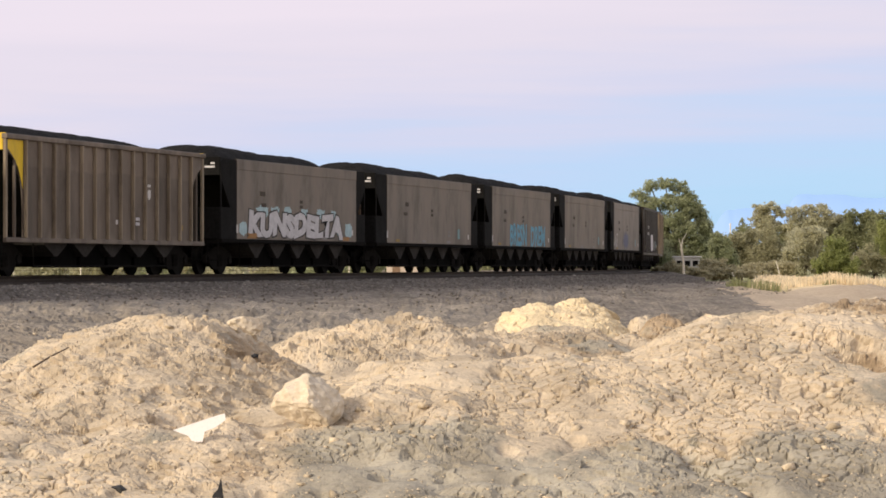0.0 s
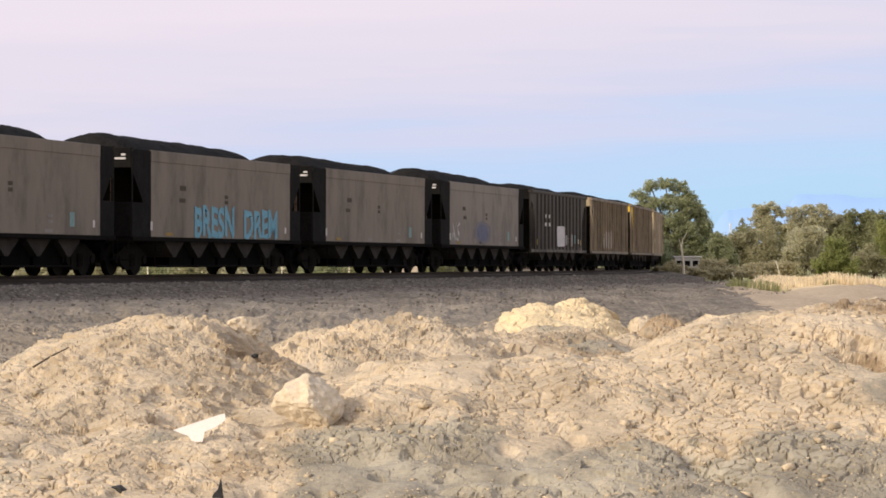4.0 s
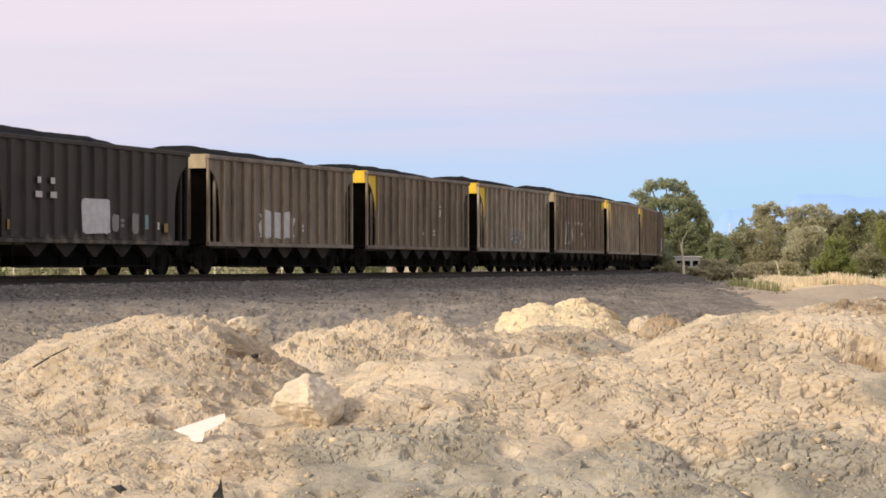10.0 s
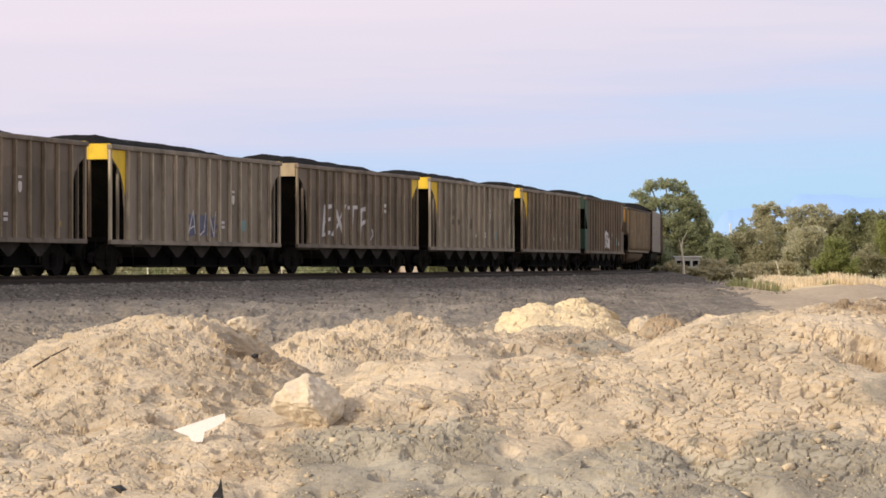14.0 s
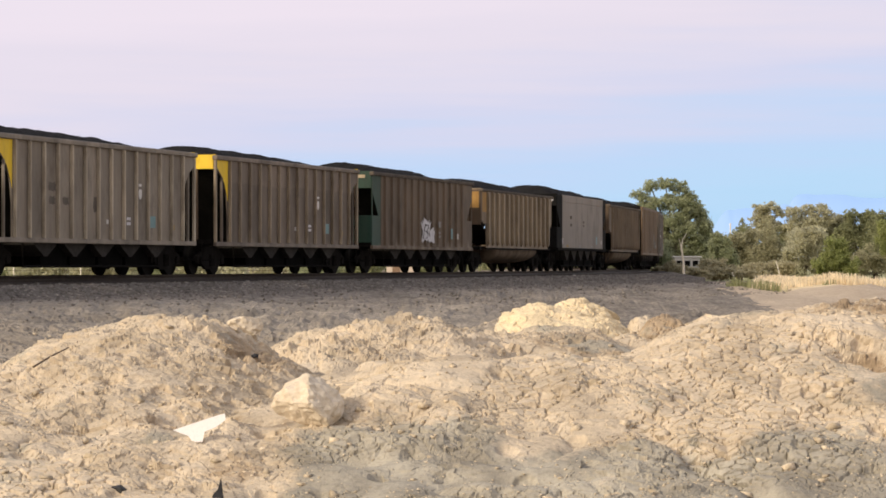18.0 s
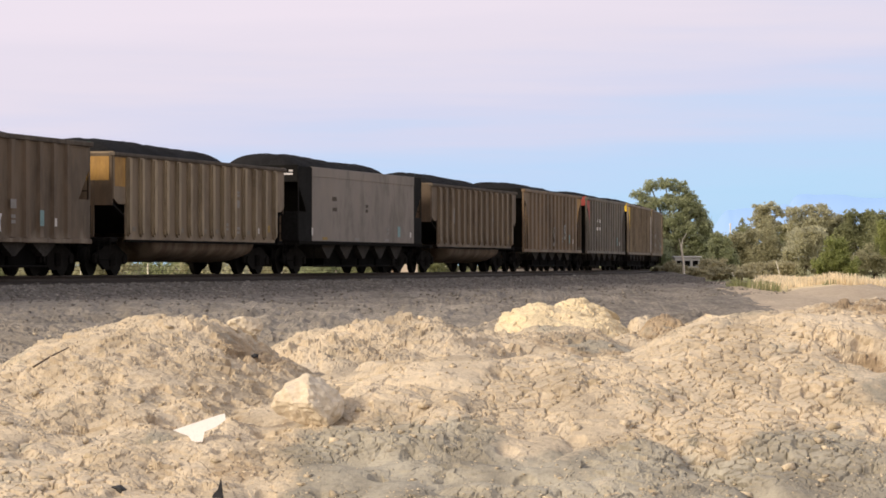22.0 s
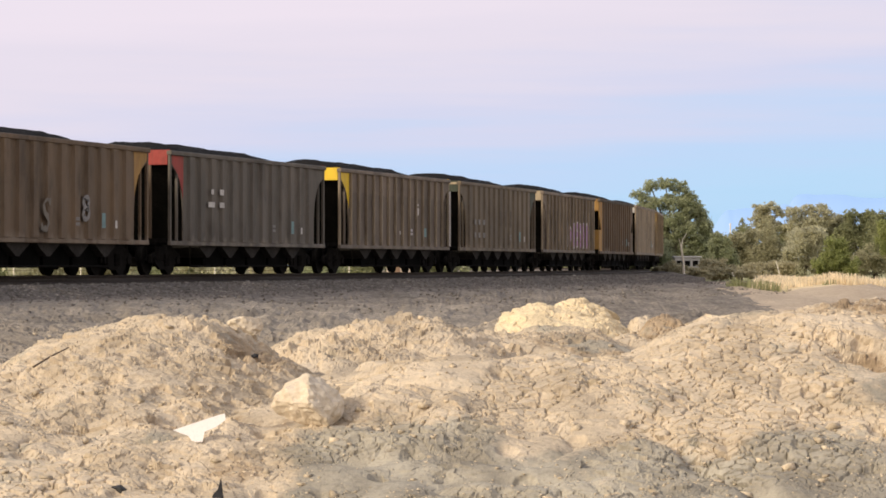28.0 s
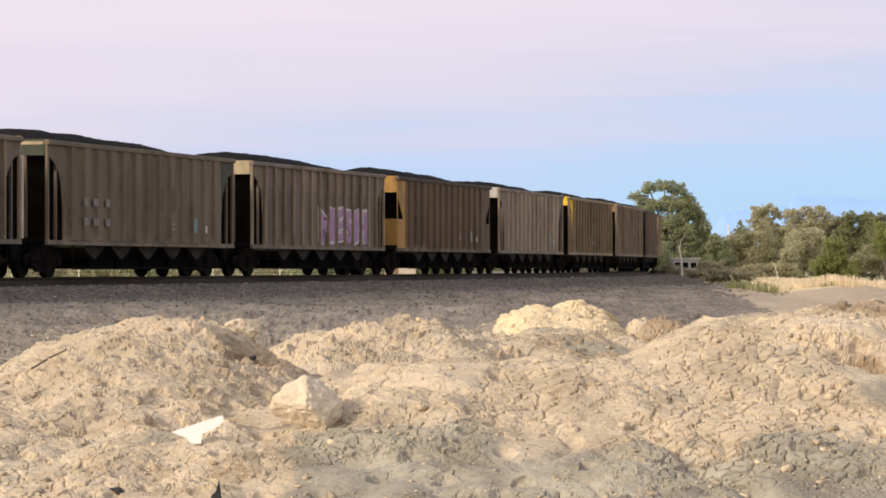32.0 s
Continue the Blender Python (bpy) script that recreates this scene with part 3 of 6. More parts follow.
def paint(name, rgb, spread=0.22, dust=(0.15, 0.115, 0.085), seed=0.0, band=0.0, bay=0.14):
    """Weathered car paint with upright streaks; band darkens the side below an old tide line."""
    a, b = tuple(v * (1 - spread) for v in rgb), tuple(v * (1 + spread) for v in rgb)
    m = material(name, tuple(v * 0.92 for v in a), tuple(v * 0.92 for v in b), 0.62, 0.8, 4.0, 0.10, 0.02, spec=0.3, stretch=(1.3, 1.3, 0.3), c=tuple(0.92 * (0.55 * d + 0.45 * v) for d, v in zip(dust, rgb)))
    n, l = m.node_tree.nodes, m.node_tree.links
    for node in n:
        if node.bl_idname == "ShaderNodeMapping":
            node.inputs["Location"].default_value = (seed * 3.7, seed * 1.3, seed * 0.9)
    # each bay of the side has weathered a little differently
    bs = n["Principled BSDF"]
    src = bs.inputs["Base Color"].links[0].from_socket
    tc = n.new("ShaderNodeTexCoord")
    sp = n.new("ShaderNodeSeparateXYZ")
    l.new(tc.outputs["Object"], sp.inputs[0])
    fl = n.new("ShaderNodeMath")
    fl.operation = "MULTIPLY_ADD"
    l.new(sp.outputs["X"], fl.inputs[0])
    fl.inputs[1].default_value, fl.inputs[2].default_value = 1.035, 0.5 + seed * 17
    f2 = n.new("ShaderNodeMath")
    f2.operation = "FLOOR"
    l.new(fl.outputs[0], f2.inputs[0])
    wnz = n.new("ShaderNodeTexWhiteNoise")
    wnz.noise_dimensions = "1D"
    l.new(f2.outputs[0], wnz.inputs["W"])
    rb = ramp_node(n, [(0.0, (1 - bay,) * 3), (1.0, (1 + bay * 0.6,) * 3)])
    l.new(wnz.outputs["Value"], rb.inputs[0])
    mb = n.new("ShaderNodeMix")
    mb.data_type, mb.blend_type = "RGBA", "MULTIPLY"
    mb.inputs["Factor"].default_value = 1.0
    l.new(src, mb.inputs["A"])
    l.new(rb.outputs[0], mb.inputs["B"])
    # rain-washed stains
    ns = n.new("ShaderNodeTexNoise")
    ns.inputs["Scale"].default_value, ns.inputs["Detail"].default_value, ns.inputs["Roughness"].default_value = 0.9, 8, 0.7
    mp2 = n.new("ShaderNodeMapping")
    mp2.inputs["Location"].default_value = (seed * 5.3, 0, seed * 2.1)
    mp2.inputs["Scale"].default_value = (1.0, 1.0, 0.45)
    l.new(tc.outputs["Object"], mp2.inputs["Vector"])
    l.new(mp2.outputs[0], ns.inputs["Vector"])
    rs = ramp_node(n, [(0.34, (0.62, 0.60, 0.58)), (0.50, (1, 1, 1)), (0.72, (1.16, 1.13, 1.09))])
    l.new(ns.outputs["Fac"], rs.inputs[0])
    ms = n.new("ShaderNodeMix")
    ms.data_type, ms.blend_type = "RGBA", "MULTIPLY"
    ms.inputs["Factor"].default_value = 1.0
    l.new(mb.outputs["Result"], ms.inputs["A"])
    l.new(rs.outputs[0], ms.inputs["B"])
    l.new(ms.outputs["Result"], bs.inputs["Base Color"])
    # pale dust in the lower corners of the bays
    nd = n.new("ShaderNodeTexNoise")
    nd.inputs["Scale"].default_value, nd.inputs["Detail"].default_value = 1.7, 6
    md = n.new("ShaderNodeMapping")
    md.inputs["Location"].default_value = (seed * 2.3, 0, 0)
    md.inputs["Scale"].default_value = (1.0, 1.0, 0.2)
    l.new(tc.outputs["Object"], md.inputs["Vector"])
    l.new(md.outputs[0], nd.inputs["Vector"])
    hz = n.new("ShaderNodeMapRange")
    hz.inputs["From Min"].default_value, hz.inputs["From Max"].default_value = 1.0, 1.55
    hz.inputs["To Min"].default_value, hz.inputs["To Max"].default_value = 0.16, -0.25
    l.new(sp.outputs["Z"], hz.inputs["Value"])
    sd_ = n.new("ShaderNodeMath")
    sd_.operation = "ADD"
    l.new(nd.outputs["Fac"], sd_.inputs[0])
    l.new(hz.outputs[0], sd_.inputs[1])
    rd = ramp_node(n, [(0.60, (0, 0, 0)), (0.78, (0.8, 0.8, 0.8))])
    l.new(sd_.outputs[0], rd.inputs[0])
    mdx = n.new("ShaderNodeMix")
    mdx.data_type = "RGBA"
    l.new(rd.outputs[0], mdx.inputs["Factor"])
    l.new(ms.outputs["Result"], mdx.inputs["A"])
    mdx.inputs["B"].default_value = (*(0.5 * v + 0.5 * d for v, d in zip(rgb, (0.30, 0.25, 0.20))), 1)
    l.new(mdx.outputs["Result"], bs.inputs["Base Color"])
    if band:
        src = bs.inputs["Base Color"].links[0].from_socket
        tc = n.new("ShaderNodeTexCoord")
        sp = n.new("ShaderNodeSeparateXYZ")
        l.new(tc.outputs["Object"], sp.inputs[0])
        nz = n.new("ShaderNodeTexNoise")
        nz.inputs["Scale"].default_value = 1.2
        l.new(tc.outputs["Object"], nz.inputs["Vector"])
        ad = n.new("ShaderNodeMath")
        ad.operation = "MULTIPLY_ADD"
        l.new(nz.outputs["Fac"], ad.inputs[0])
        ad.inputs[1].default_value = 0.25
        l.new(sp.outputs["Z"], ad.inputs[2])
        r = ramp_node(n, [(0.0, (1 - band,) * 3), (0.70, (1 - band,) * 3), (0.715, (1, 1, 1))])
        sc = n.new("ShaderNodeMath")
        sc.operation = "MULTIPLY"
        l.new(ad.outputs[0], sc.inputs[0])
        sc.inputs[1].default_value = 0.235
        l.new(sc.outputs[0], r.inputs[0])
        mu = n.new("ShaderNodeMix")
        mu.data_type, mu.blend_type = "RGBA", "MULTIPLY"
        mu.inputs["Factor"].default_value = 1.0
        l.new(src, mu.inputs["A"])
        l.new(r.outputs[0], mu.inputs["B"])
        l.new(mu.outputs["Result"], bs.inputs["Base Color"])
    return m


# chord colour: coal dust together with the shadow along the top edge
CHORD = material("dusted_shaded_chord", (0.075, 0.061, 0.050), (0.125, 0.104, 0.086), 0.8, 0.9, 6.0, 0.15, 0.02, spec=0.15)
P_BROWN = paint("brown_paint", (0.120, 0.096, 0.078), seed=1)
YB, WH, HL = 1.60, 0.457, 7.5
BOGIE_X = 6.1


def disc(bm, y0, y1, r, seg=20):
    return rod(bm, (0, y0, 0), (0, y1, 0), r, seg)


def build_bogie(parent, x):
    bog = new("bogie")
    bog.parent, bog.location = parent, (x, 0, 0)
    for y in (-1.07, 0.97):
        b = B()
        prism(b, [(-1.16, 0.60), (-0.98, 0.66), (-0.50, 0.86), (0.50, 0.86), (0.98, 0.66), (1.16, 0.60), (1.16, 0.36), (0.82, 0.34), (0.45, 0.16), (-0.45, 0.16), (-0.82, 0.34), (-1.16, 0.36)], y, y + 0.10)
        for k in (-0.12, 0.0, 0.12):
            rod(b, (k, y - 0.03, 0.26), (k, y - 0.03, 0.62), 0.05, 8)
        for ax in (-0.89, 0.89):
            rod(b, (ax, y - 0.05, WH), (ax, y + 0.1, WH), 0.13, 10)
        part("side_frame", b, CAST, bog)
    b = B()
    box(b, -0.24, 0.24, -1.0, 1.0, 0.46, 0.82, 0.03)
    part("bolster", b, SHADED_GRIME, bog)
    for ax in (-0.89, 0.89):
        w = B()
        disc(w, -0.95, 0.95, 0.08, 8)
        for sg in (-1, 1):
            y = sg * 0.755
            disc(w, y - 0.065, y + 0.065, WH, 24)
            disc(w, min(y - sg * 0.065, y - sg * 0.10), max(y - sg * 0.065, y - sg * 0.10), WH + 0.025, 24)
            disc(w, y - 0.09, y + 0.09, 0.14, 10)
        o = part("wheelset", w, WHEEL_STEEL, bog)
        o.location = (ax, 0, WH)
    return bog


def coal_load(parent, top, seed, crown, tail):
    """A heap of coal: high towards the front, falling steeply below the rim behind."""
    xs, ys = np.linspace(-7.38, 7.38, 80), np.linspace(-1.53, 1.53, 17)
    X, Y = np.meshgrid(xs, ys, indexing="ij")
    e = 1 - np.abs(Y / 1.55) ** 2.4
    sag = 0.09 * smooth(-4.5, tail - 0.8, X)
    f = smooth(-7.9, -6.5, X) * (1 - smooth(tail - 1.6, tail + 1.0, X + 0.25 * vnoise(X * 0.7 + seed, Y * 1.1, seed)))
    Z = top - 0.34 + (0.24 + (crown + 0.18 - sag) * e) * f + 0.04 * fbm(X * 1.3 + seed, Y * 1.3, seed, 5, 0.6)
    n_, m_ = X.shape
    i, j = np.meshgrid(np.arange(n_ - 1), np.arange(m_ - 1), indexing="ij")
    fc = np.stack([i * m_ + j, (i + 1) * m_ + j, (i + 1) * m_ + j + 1, i * m_ + j + 1], -1).reshape(-1, 4)
    return mesh_np("coal_load", np.stack([X, Y, Z], -1).reshape(-1, 3), fc, COAL, parent)


def mirror(pts, sg):
    return [(sg * x, z) for x, z in pts]


def build_car(kind):
    """kind: thin or wide ribs over post ends, window ends ('hat'), smooth sides, or a tub gondola."""
    car = new("tub_gondola" if kind == "tub" else "hopper_car")
    Y = YB
    top = {"tub": 3.52, "smooth": 3.68, "hat": 3.73}.get(kind, 3.73)
    window = kind in ("smooth", "hat")
    low = 1.0 if kind in ("smooth", "tub") else 0.89
    pf, pr_ = (6.02, 6.40) if kind == "smooth" else (6.32, 6.32)
    # side sheets
    for sd in (-1, 1):
        b = B()
        if window:
            prism(b, [(-pf, low + 0.10), (pr_, low + 0.10), (pr_, top - 0.01), (-pf, top - 0.01)], sd * Y - 0.02, sd * Y + 0.02)
        elif kind == "tub":
            prism(b, [(-6.55, 1.034), (6.55, 1.034), (6.55, 2.05), (7.1, 2.05), (7.46, 2.2), (7.46, top - 0.01), (-7.46, top - 0.01), (-7.46, 2.2), (-7.1, 2.05), (-6.55, 2.05)], sd * Y - 0.02, sd * Y + 0.02)
        else:
            cut = [(6.35, low + 0.12), (6.36, 1.9), (6.45, 2.45), (6.68, 2.85), (7.0, 3.12), (7.44, 3.32), (7.44, top - 0.01)]
            prism(b, cut + [(-x, z) for x, z in cut[::-1]], sd * Y - 0.02, sd * Y + 0.02)
        part("side_sheet", b, P_BROWN, car)
        if window:
            for sg in (-1, 1):
                b = B()
                q0 = (pf if sg < 0 else pr_) + 0.004
                prism(b, mirror([(7.48, low + 0.10), (q0, low + 0.10), (q0, top - 0.02), (7.30, top - 0.02), (7.48, top - 0.2), (7.48, 3.1), (7.40, 3.1), (7.38, 2.95), (6.62, 2.12), (7.40, 2.12), (7.40, 3.1 - 0.002), (7.48, 3.1 - 0.002)], sg), sd * Y - 0.012, sd * Y + 0.012)
                part("end_plate", b, P_BROWN, car)
        b = B()
        if kind == "smooth":
            box(b, -pf - 0.01, pr_ + 0.01, sd * Y - 0.035, sd * Y + 0.035, top - 0.34, top, 0.012)
        elif kind == "tub":
            box(b, -HL - 0.02, HL + 0.02, sd * Y - 0.10, sd * Y + 0.10, top - 0.11, top, 0.02)
        else:
            box(b, -HL - 0.02, HL + 0.02, sd * Y - 0.10, sd * Y + 0.08, top - 0.14, top, 0.02)
        part("top_chord", b, P_BROWN, car)
        b = B()
        if kind == "tub":
            box(b, -6.6, 6.6, sd * Y - 0.06, sd * Y + 0.05, 0.965, 1.03, 0.012)
        else:
            box(b, -HL, HL, sd * Y - 0.06, sd * Y + 0.05, low, low + 0.13, 0.012)
        part("side_sill", b, SHADED_GRIME if kind in ("smooth", "tub") else P_BROWN, car)
        # ribs
        ribs = {"thin": 14, "wide": 13, "hat": 13, "tub": 14}.get(kind, 0)
        for k in range(ribs):
            b = B()
            o = sd * (Y + 0.02)
            if kind == "thin":
                x = -6.28 + 12.56 * k / 13
                box(b, x - 0.038, x + 0.038, min(o, o + sd * 0.10), max(o, o + sd * 0.10), low + 0.13, top - 0.14, 0.01)
            elif kind in ("wide", "hat"):
                x = -5.75 + 11.5 * k / 12
                w = 0.22 if kind == "wide" else 0.15
                pr = [(x - w - 0.05, o), (x - w + 0.03, o + sd * 0.075), (x + w - 0.03, o + sd * 0.075), (x + w + 0.05, o)]
                lo = [b.verts.new((px_, py_, low + 0.14)) for px_, py_ in pr]
                hi = [b.verts.new((px_, py_, top - 0.14)) for px_, py_ in pr]
                for q in range(3):
                    b.faces.new((lo[q], lo[q + 1], hi[q + 1], hi[q]))
                b.faces.new(lo[::-1])
                b.faces.new(hi)
                bmesh.ops.recalc_face_normals(b, faces=b.faces[:])
            else:
                x = -6.40 + 12.8 * k / 13
                w = 0.15
                ring = [(x - w, top - 0.10), (x + w, top - 0.10), (x + w, 1.38), (x + w * 0.7, 1.20), (x, 1.12), (x - w * 0.7, 1.20), (x - w, 1.38)]
                prism(b, ring, o, o + sd * 0.11)
                bmesh.ops.bevel(b, geom=[e for e in b.edges if all(abs(v.co.y) > Y + 0.06 for v in e.verts)], offset=0.05, segments=2, affect="EDGES")
            part("rib", b, P_BROWN, car)
        if kind in ("thin", "wide"):
            for sg in (-1, 1):
                for x, w in ((7.44, 0.06), (6.88, 0.035)):
                    b = B()
                    box(b, sg * x - w, sg * x + w, sd * Y - 0.04, sd * Y + 0.04, low + 0.1, top - 0.1 if x > 7 else 3.05, 0.01)
                    part("corner_post" if x > 7 else "side_post", b, P_BROWN, car)
    # ends
    for sg in (-1, 1):
        e0, e1 = sorted((sg * 7.44, sg * 7.50))
        b = B()
        if kind == "tub":
            box(b, e0, e1, -Y + 0.01, Y - 0.01, 2.0, top - 0.02, 0.01)
        elif window:
            box(b, e0, e1, -Y + 0.02, Y - 0.02, 3.12, top - 0.02, 0.01)
        else:
            box(b, e0, e1, -Y + 0.05, Y - 0.05, 3.30, top - 0.02, 0.01)
        part("end_panel", b, P_BROWN, car)
        if window:
            b = B()
            box(b, e0, e1, -Y + 0.02, Y - 0.02, 1.12, 2.12, 0.01)
            part("end_apron", b, P_BROWN, car)
        b = B()
        box(b, e0, e1, -Y - 0.02, Y + 0.02, top - 0.04, top + 0.02, 0.008)
        part("end_cap", b, P_BROWN, car)
        for y in (-0.98, 0.98):
            b = B()
            box(b, sg * 7.47 - 0.04, sg * 7.47 + 0.04, y - 0.04, y + 0.04, 1.1, 3.3, 0.008)
            part("end_post", b, P_BROWN if not window else SHADED_GRIME, car)
        # slope sheets are near black for the shade inside the open ends
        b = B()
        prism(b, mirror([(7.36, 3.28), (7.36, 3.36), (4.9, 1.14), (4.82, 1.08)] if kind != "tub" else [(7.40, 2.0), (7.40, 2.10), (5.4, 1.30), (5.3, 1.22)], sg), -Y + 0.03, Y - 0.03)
        part("slope_sheet", b, SHADED_GRIME, car)
        b = B()
        box(b, min(sg * 7.0, sg * 7.5), max(sg * 7.0, sg * 7.5), -Y + 0.05, Y - 0.05, 0.95, 1.09, 0.01)
        part("end_sill", b, SHADED_GRIME, car)
        b = B()
        rod(b, (sg * 7.1, 0, 0.85), (sg * 7.85, 0, 0.85), 0.07, 8)
        box(b, min(sg * 7.78, sg * 8.02), max(sg * 7.78, sg * 8.02), -0.12, 0.14, 0.70, 1.0, 0.03)
        part("coupler", b, CAST, car)
        b = B()
        y = -Y + 0.10 if sg > 0 else Y - 0.10
        for k in range(6):
            rod(b, (sg * 7.56, y, 1.35 + 0.34 * k), (sg * 7.56, y + (0.42 if sg > 0 else -0.42), 1.35 + 0.34 * k), 0.014, 6)
        for q in (0, 0.42 if sg > 0 else -0.42):
            rod(b, (sg * 7.56, y + q, 1.15), (sg * 7.56, y + q, 3.3), 0.016, 6)
        part("ladder", b, SHADED_GRIME, car)
        b = B()
        rod(b, (sg * 7.56, -1.2, 1.05), (sg * 7.56, -1.2, 0.45), 0.02, 6)
        rod(b, (sg * 7.56, -1.55, 1.05), (sg * 7.56, -1.55, 0.45), 0.02, 6)
        rod(b, (sg * 7.56, -1.2, 0.45), (sg * 7.56, -1.55, 0.45), 0.02, 6)
        part("step", b, CAST, car)
    # below the floor
    b = B()
    box(b, -7.3, 7.3, -0.2, 0.2, 0.72, 1.1)
    part("centre_sill", b, BLACK, car)
    if kind == "tub":
        b = B()
        ring = []
        for k in range(13):
            a = math.pi * k / 12
            ring.append((-1.42 * math.cos(a), 1.12 - 0.74 * math.sin(a) ** 0.6))
        sec = [(-3.8, 0.3), (-3.4, 0.95), (-3.1, 1.0), (4.6, 1.0), (5.0, 0.9), (5.2, 0.3)]
        rows = [[b.verts.new((x, y, 1.12 - (1.12 - z) * k)) for y, z in ring] for x, k in sec]
        for r0, r1 in zip(rows, rows[1:]):
            for q in range(12):
                b.faces.new((r0[q], r0[q + 1], r1[q + 1], r1[q]))
        b.faces.new(rows[0])
        b.faces.new(rows[-1][::-1])
        bmesh.ops.recalc_face_normals(b, faces=b.faces[:])
        part("tub", b, P_BROWN, car, smooth=True)
    else:
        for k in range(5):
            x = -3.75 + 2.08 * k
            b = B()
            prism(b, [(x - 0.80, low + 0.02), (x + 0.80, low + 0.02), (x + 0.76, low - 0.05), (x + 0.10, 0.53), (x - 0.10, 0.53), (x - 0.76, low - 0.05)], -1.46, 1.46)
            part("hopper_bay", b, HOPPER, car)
        # the doors fill the dark gaps between bays, recess shade in their colour
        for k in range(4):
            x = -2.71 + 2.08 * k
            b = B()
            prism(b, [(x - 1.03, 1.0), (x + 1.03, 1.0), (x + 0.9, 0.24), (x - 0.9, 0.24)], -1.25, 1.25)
            part("discharge_door", b, DOOR_SHADE, car)
        b = B()
        rod(b, (-5.0, -1.33, 0.26), (5.0, -1.33, 0.26), 0.035, 6)
        rod(b, (-5.0, -1.33, 0.26), (-5.0, -1.33, 1.0), 0.025, 6)
        rod(b, (5.0, -1.33, 0.26), (5.0, -1.33, 1.0), 0.025, 6)
        part("air_pipe", b, SHADED_GRIME, car)
    for x in (-BOGIE_X, BOGIE_X):
        build_bogie(car, x)
    return car


# paints
PAINTS = {
    "brown": paint("brown_grey_paint", (0.205, 0.164, 0.132), 0.28, seed=2, band=0.20),
    "rust": paint("rust_brown_paint", (0.092, 0.054, 0.026), seed=4),
    "tan": paint("dusty_tan_paint", (0.215, 0.176, 0.140), seed=6),
    "light": paint("light_tan_paint", (0.262, 0.222, 0.178), seed=7),
    "grey": paint("silver_grey_paint", (0.210, 0.177, 0.148), 0.07, (0.20, 0.17, 0.145), seed=8, bay=0.05),
    "bluegrey": paint("cool_grey_paint", (0.225, 0.195, 0.175), 0.07, (0.21, 0.182, 0.16), seed=9, bay=0.05),
    "black": paint("black_paint", (0.030, 0.023, 0.020), 0.2, (0.06, 0.05, 0.045), seed=10),
    "smoke": paint("smoke_grey_paint", (0.122, 0.108, 0.092), 0.2, seed=11),
    "rib": paint("worn_rib_paint", (0.335, 0.268, 0.190), seed=19),
    "pale": paint("pale_tan_paint", (0.50, 0.43, 0.33), seed=16),
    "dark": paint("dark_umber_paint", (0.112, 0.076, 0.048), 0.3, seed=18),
    "tub": paint("tan_tub_paint", (0.215, 0.163, 0.112), seed=12),
    "tub2": paint("brown_tub_paint", (0.140, 0.102, 0.070), seed=13),
    "sand": paint("sand_tan_paint", (0.27, 0.205, 0.125), seed=29),
    "tubrib": paint("dusty_rib_paint", (0.32, 0.25, 0.165), seed=30),
    "fox": paint("fox_brown_paint", (0.150, 0.100, 0.060), seed=31),
    "olive": paint("olive_tan_paint", (0.149, 0.117, 0.081), seed=14),
}
ENDS = {
    "yellow": paint("yellow_end_paint", (0.82, 0.56, 0.035), 0.12, (0.62, 0.40, 0.06), seed=20),
    "cream": paint("cream_end_paint", (0.42, 0.34, 0.23), 0.15, (0.28, 0.22, 0.15), seed=21),
    "black": BLACK,
    "green": paint("green_end_paint", (0.024, 0.062, 0.045), 0.2, (0.05, 0.07, 0.055), seed=22),
    "moss": paint("moss_end_paint", (0.052, 0.064, 0.046), 0.2, (0.05, 0.053, 0.042), seed=23),
    "red": paint("red_end_paint", (0.38, 0.055, 0.045), 0.2, (0.15, 0.055, 0.045), seed=24),
    "amber": paint("amber_end_paint", (0.48, 0.27, 0.07), 0.2, (0.20, 0.12, 0.06), seed=25),
    "white": paint("white_end_paint", (0.50, 0.48, 0.46), 0.12, (0.33, 0.31, 0.29), seed=26),
    "dun": paint("dun_end_paint", (0.13, 0.10, 0.072), 0.2, (0.14, 0.11, 0.08), seed=27),
}
RIB_OF = {"dark": "dark", "brown": "rib", "rust": "rust", "tan": "rib", "light": "pale", "pale": "pale", "black": "black", "smoke": "smoke", "tub": "tubrib", "tub2": "tub", "sand": "sand", "fox": "fox", "olive": "olive", "grey": "grey", "bluegrey": "bluegrey"}
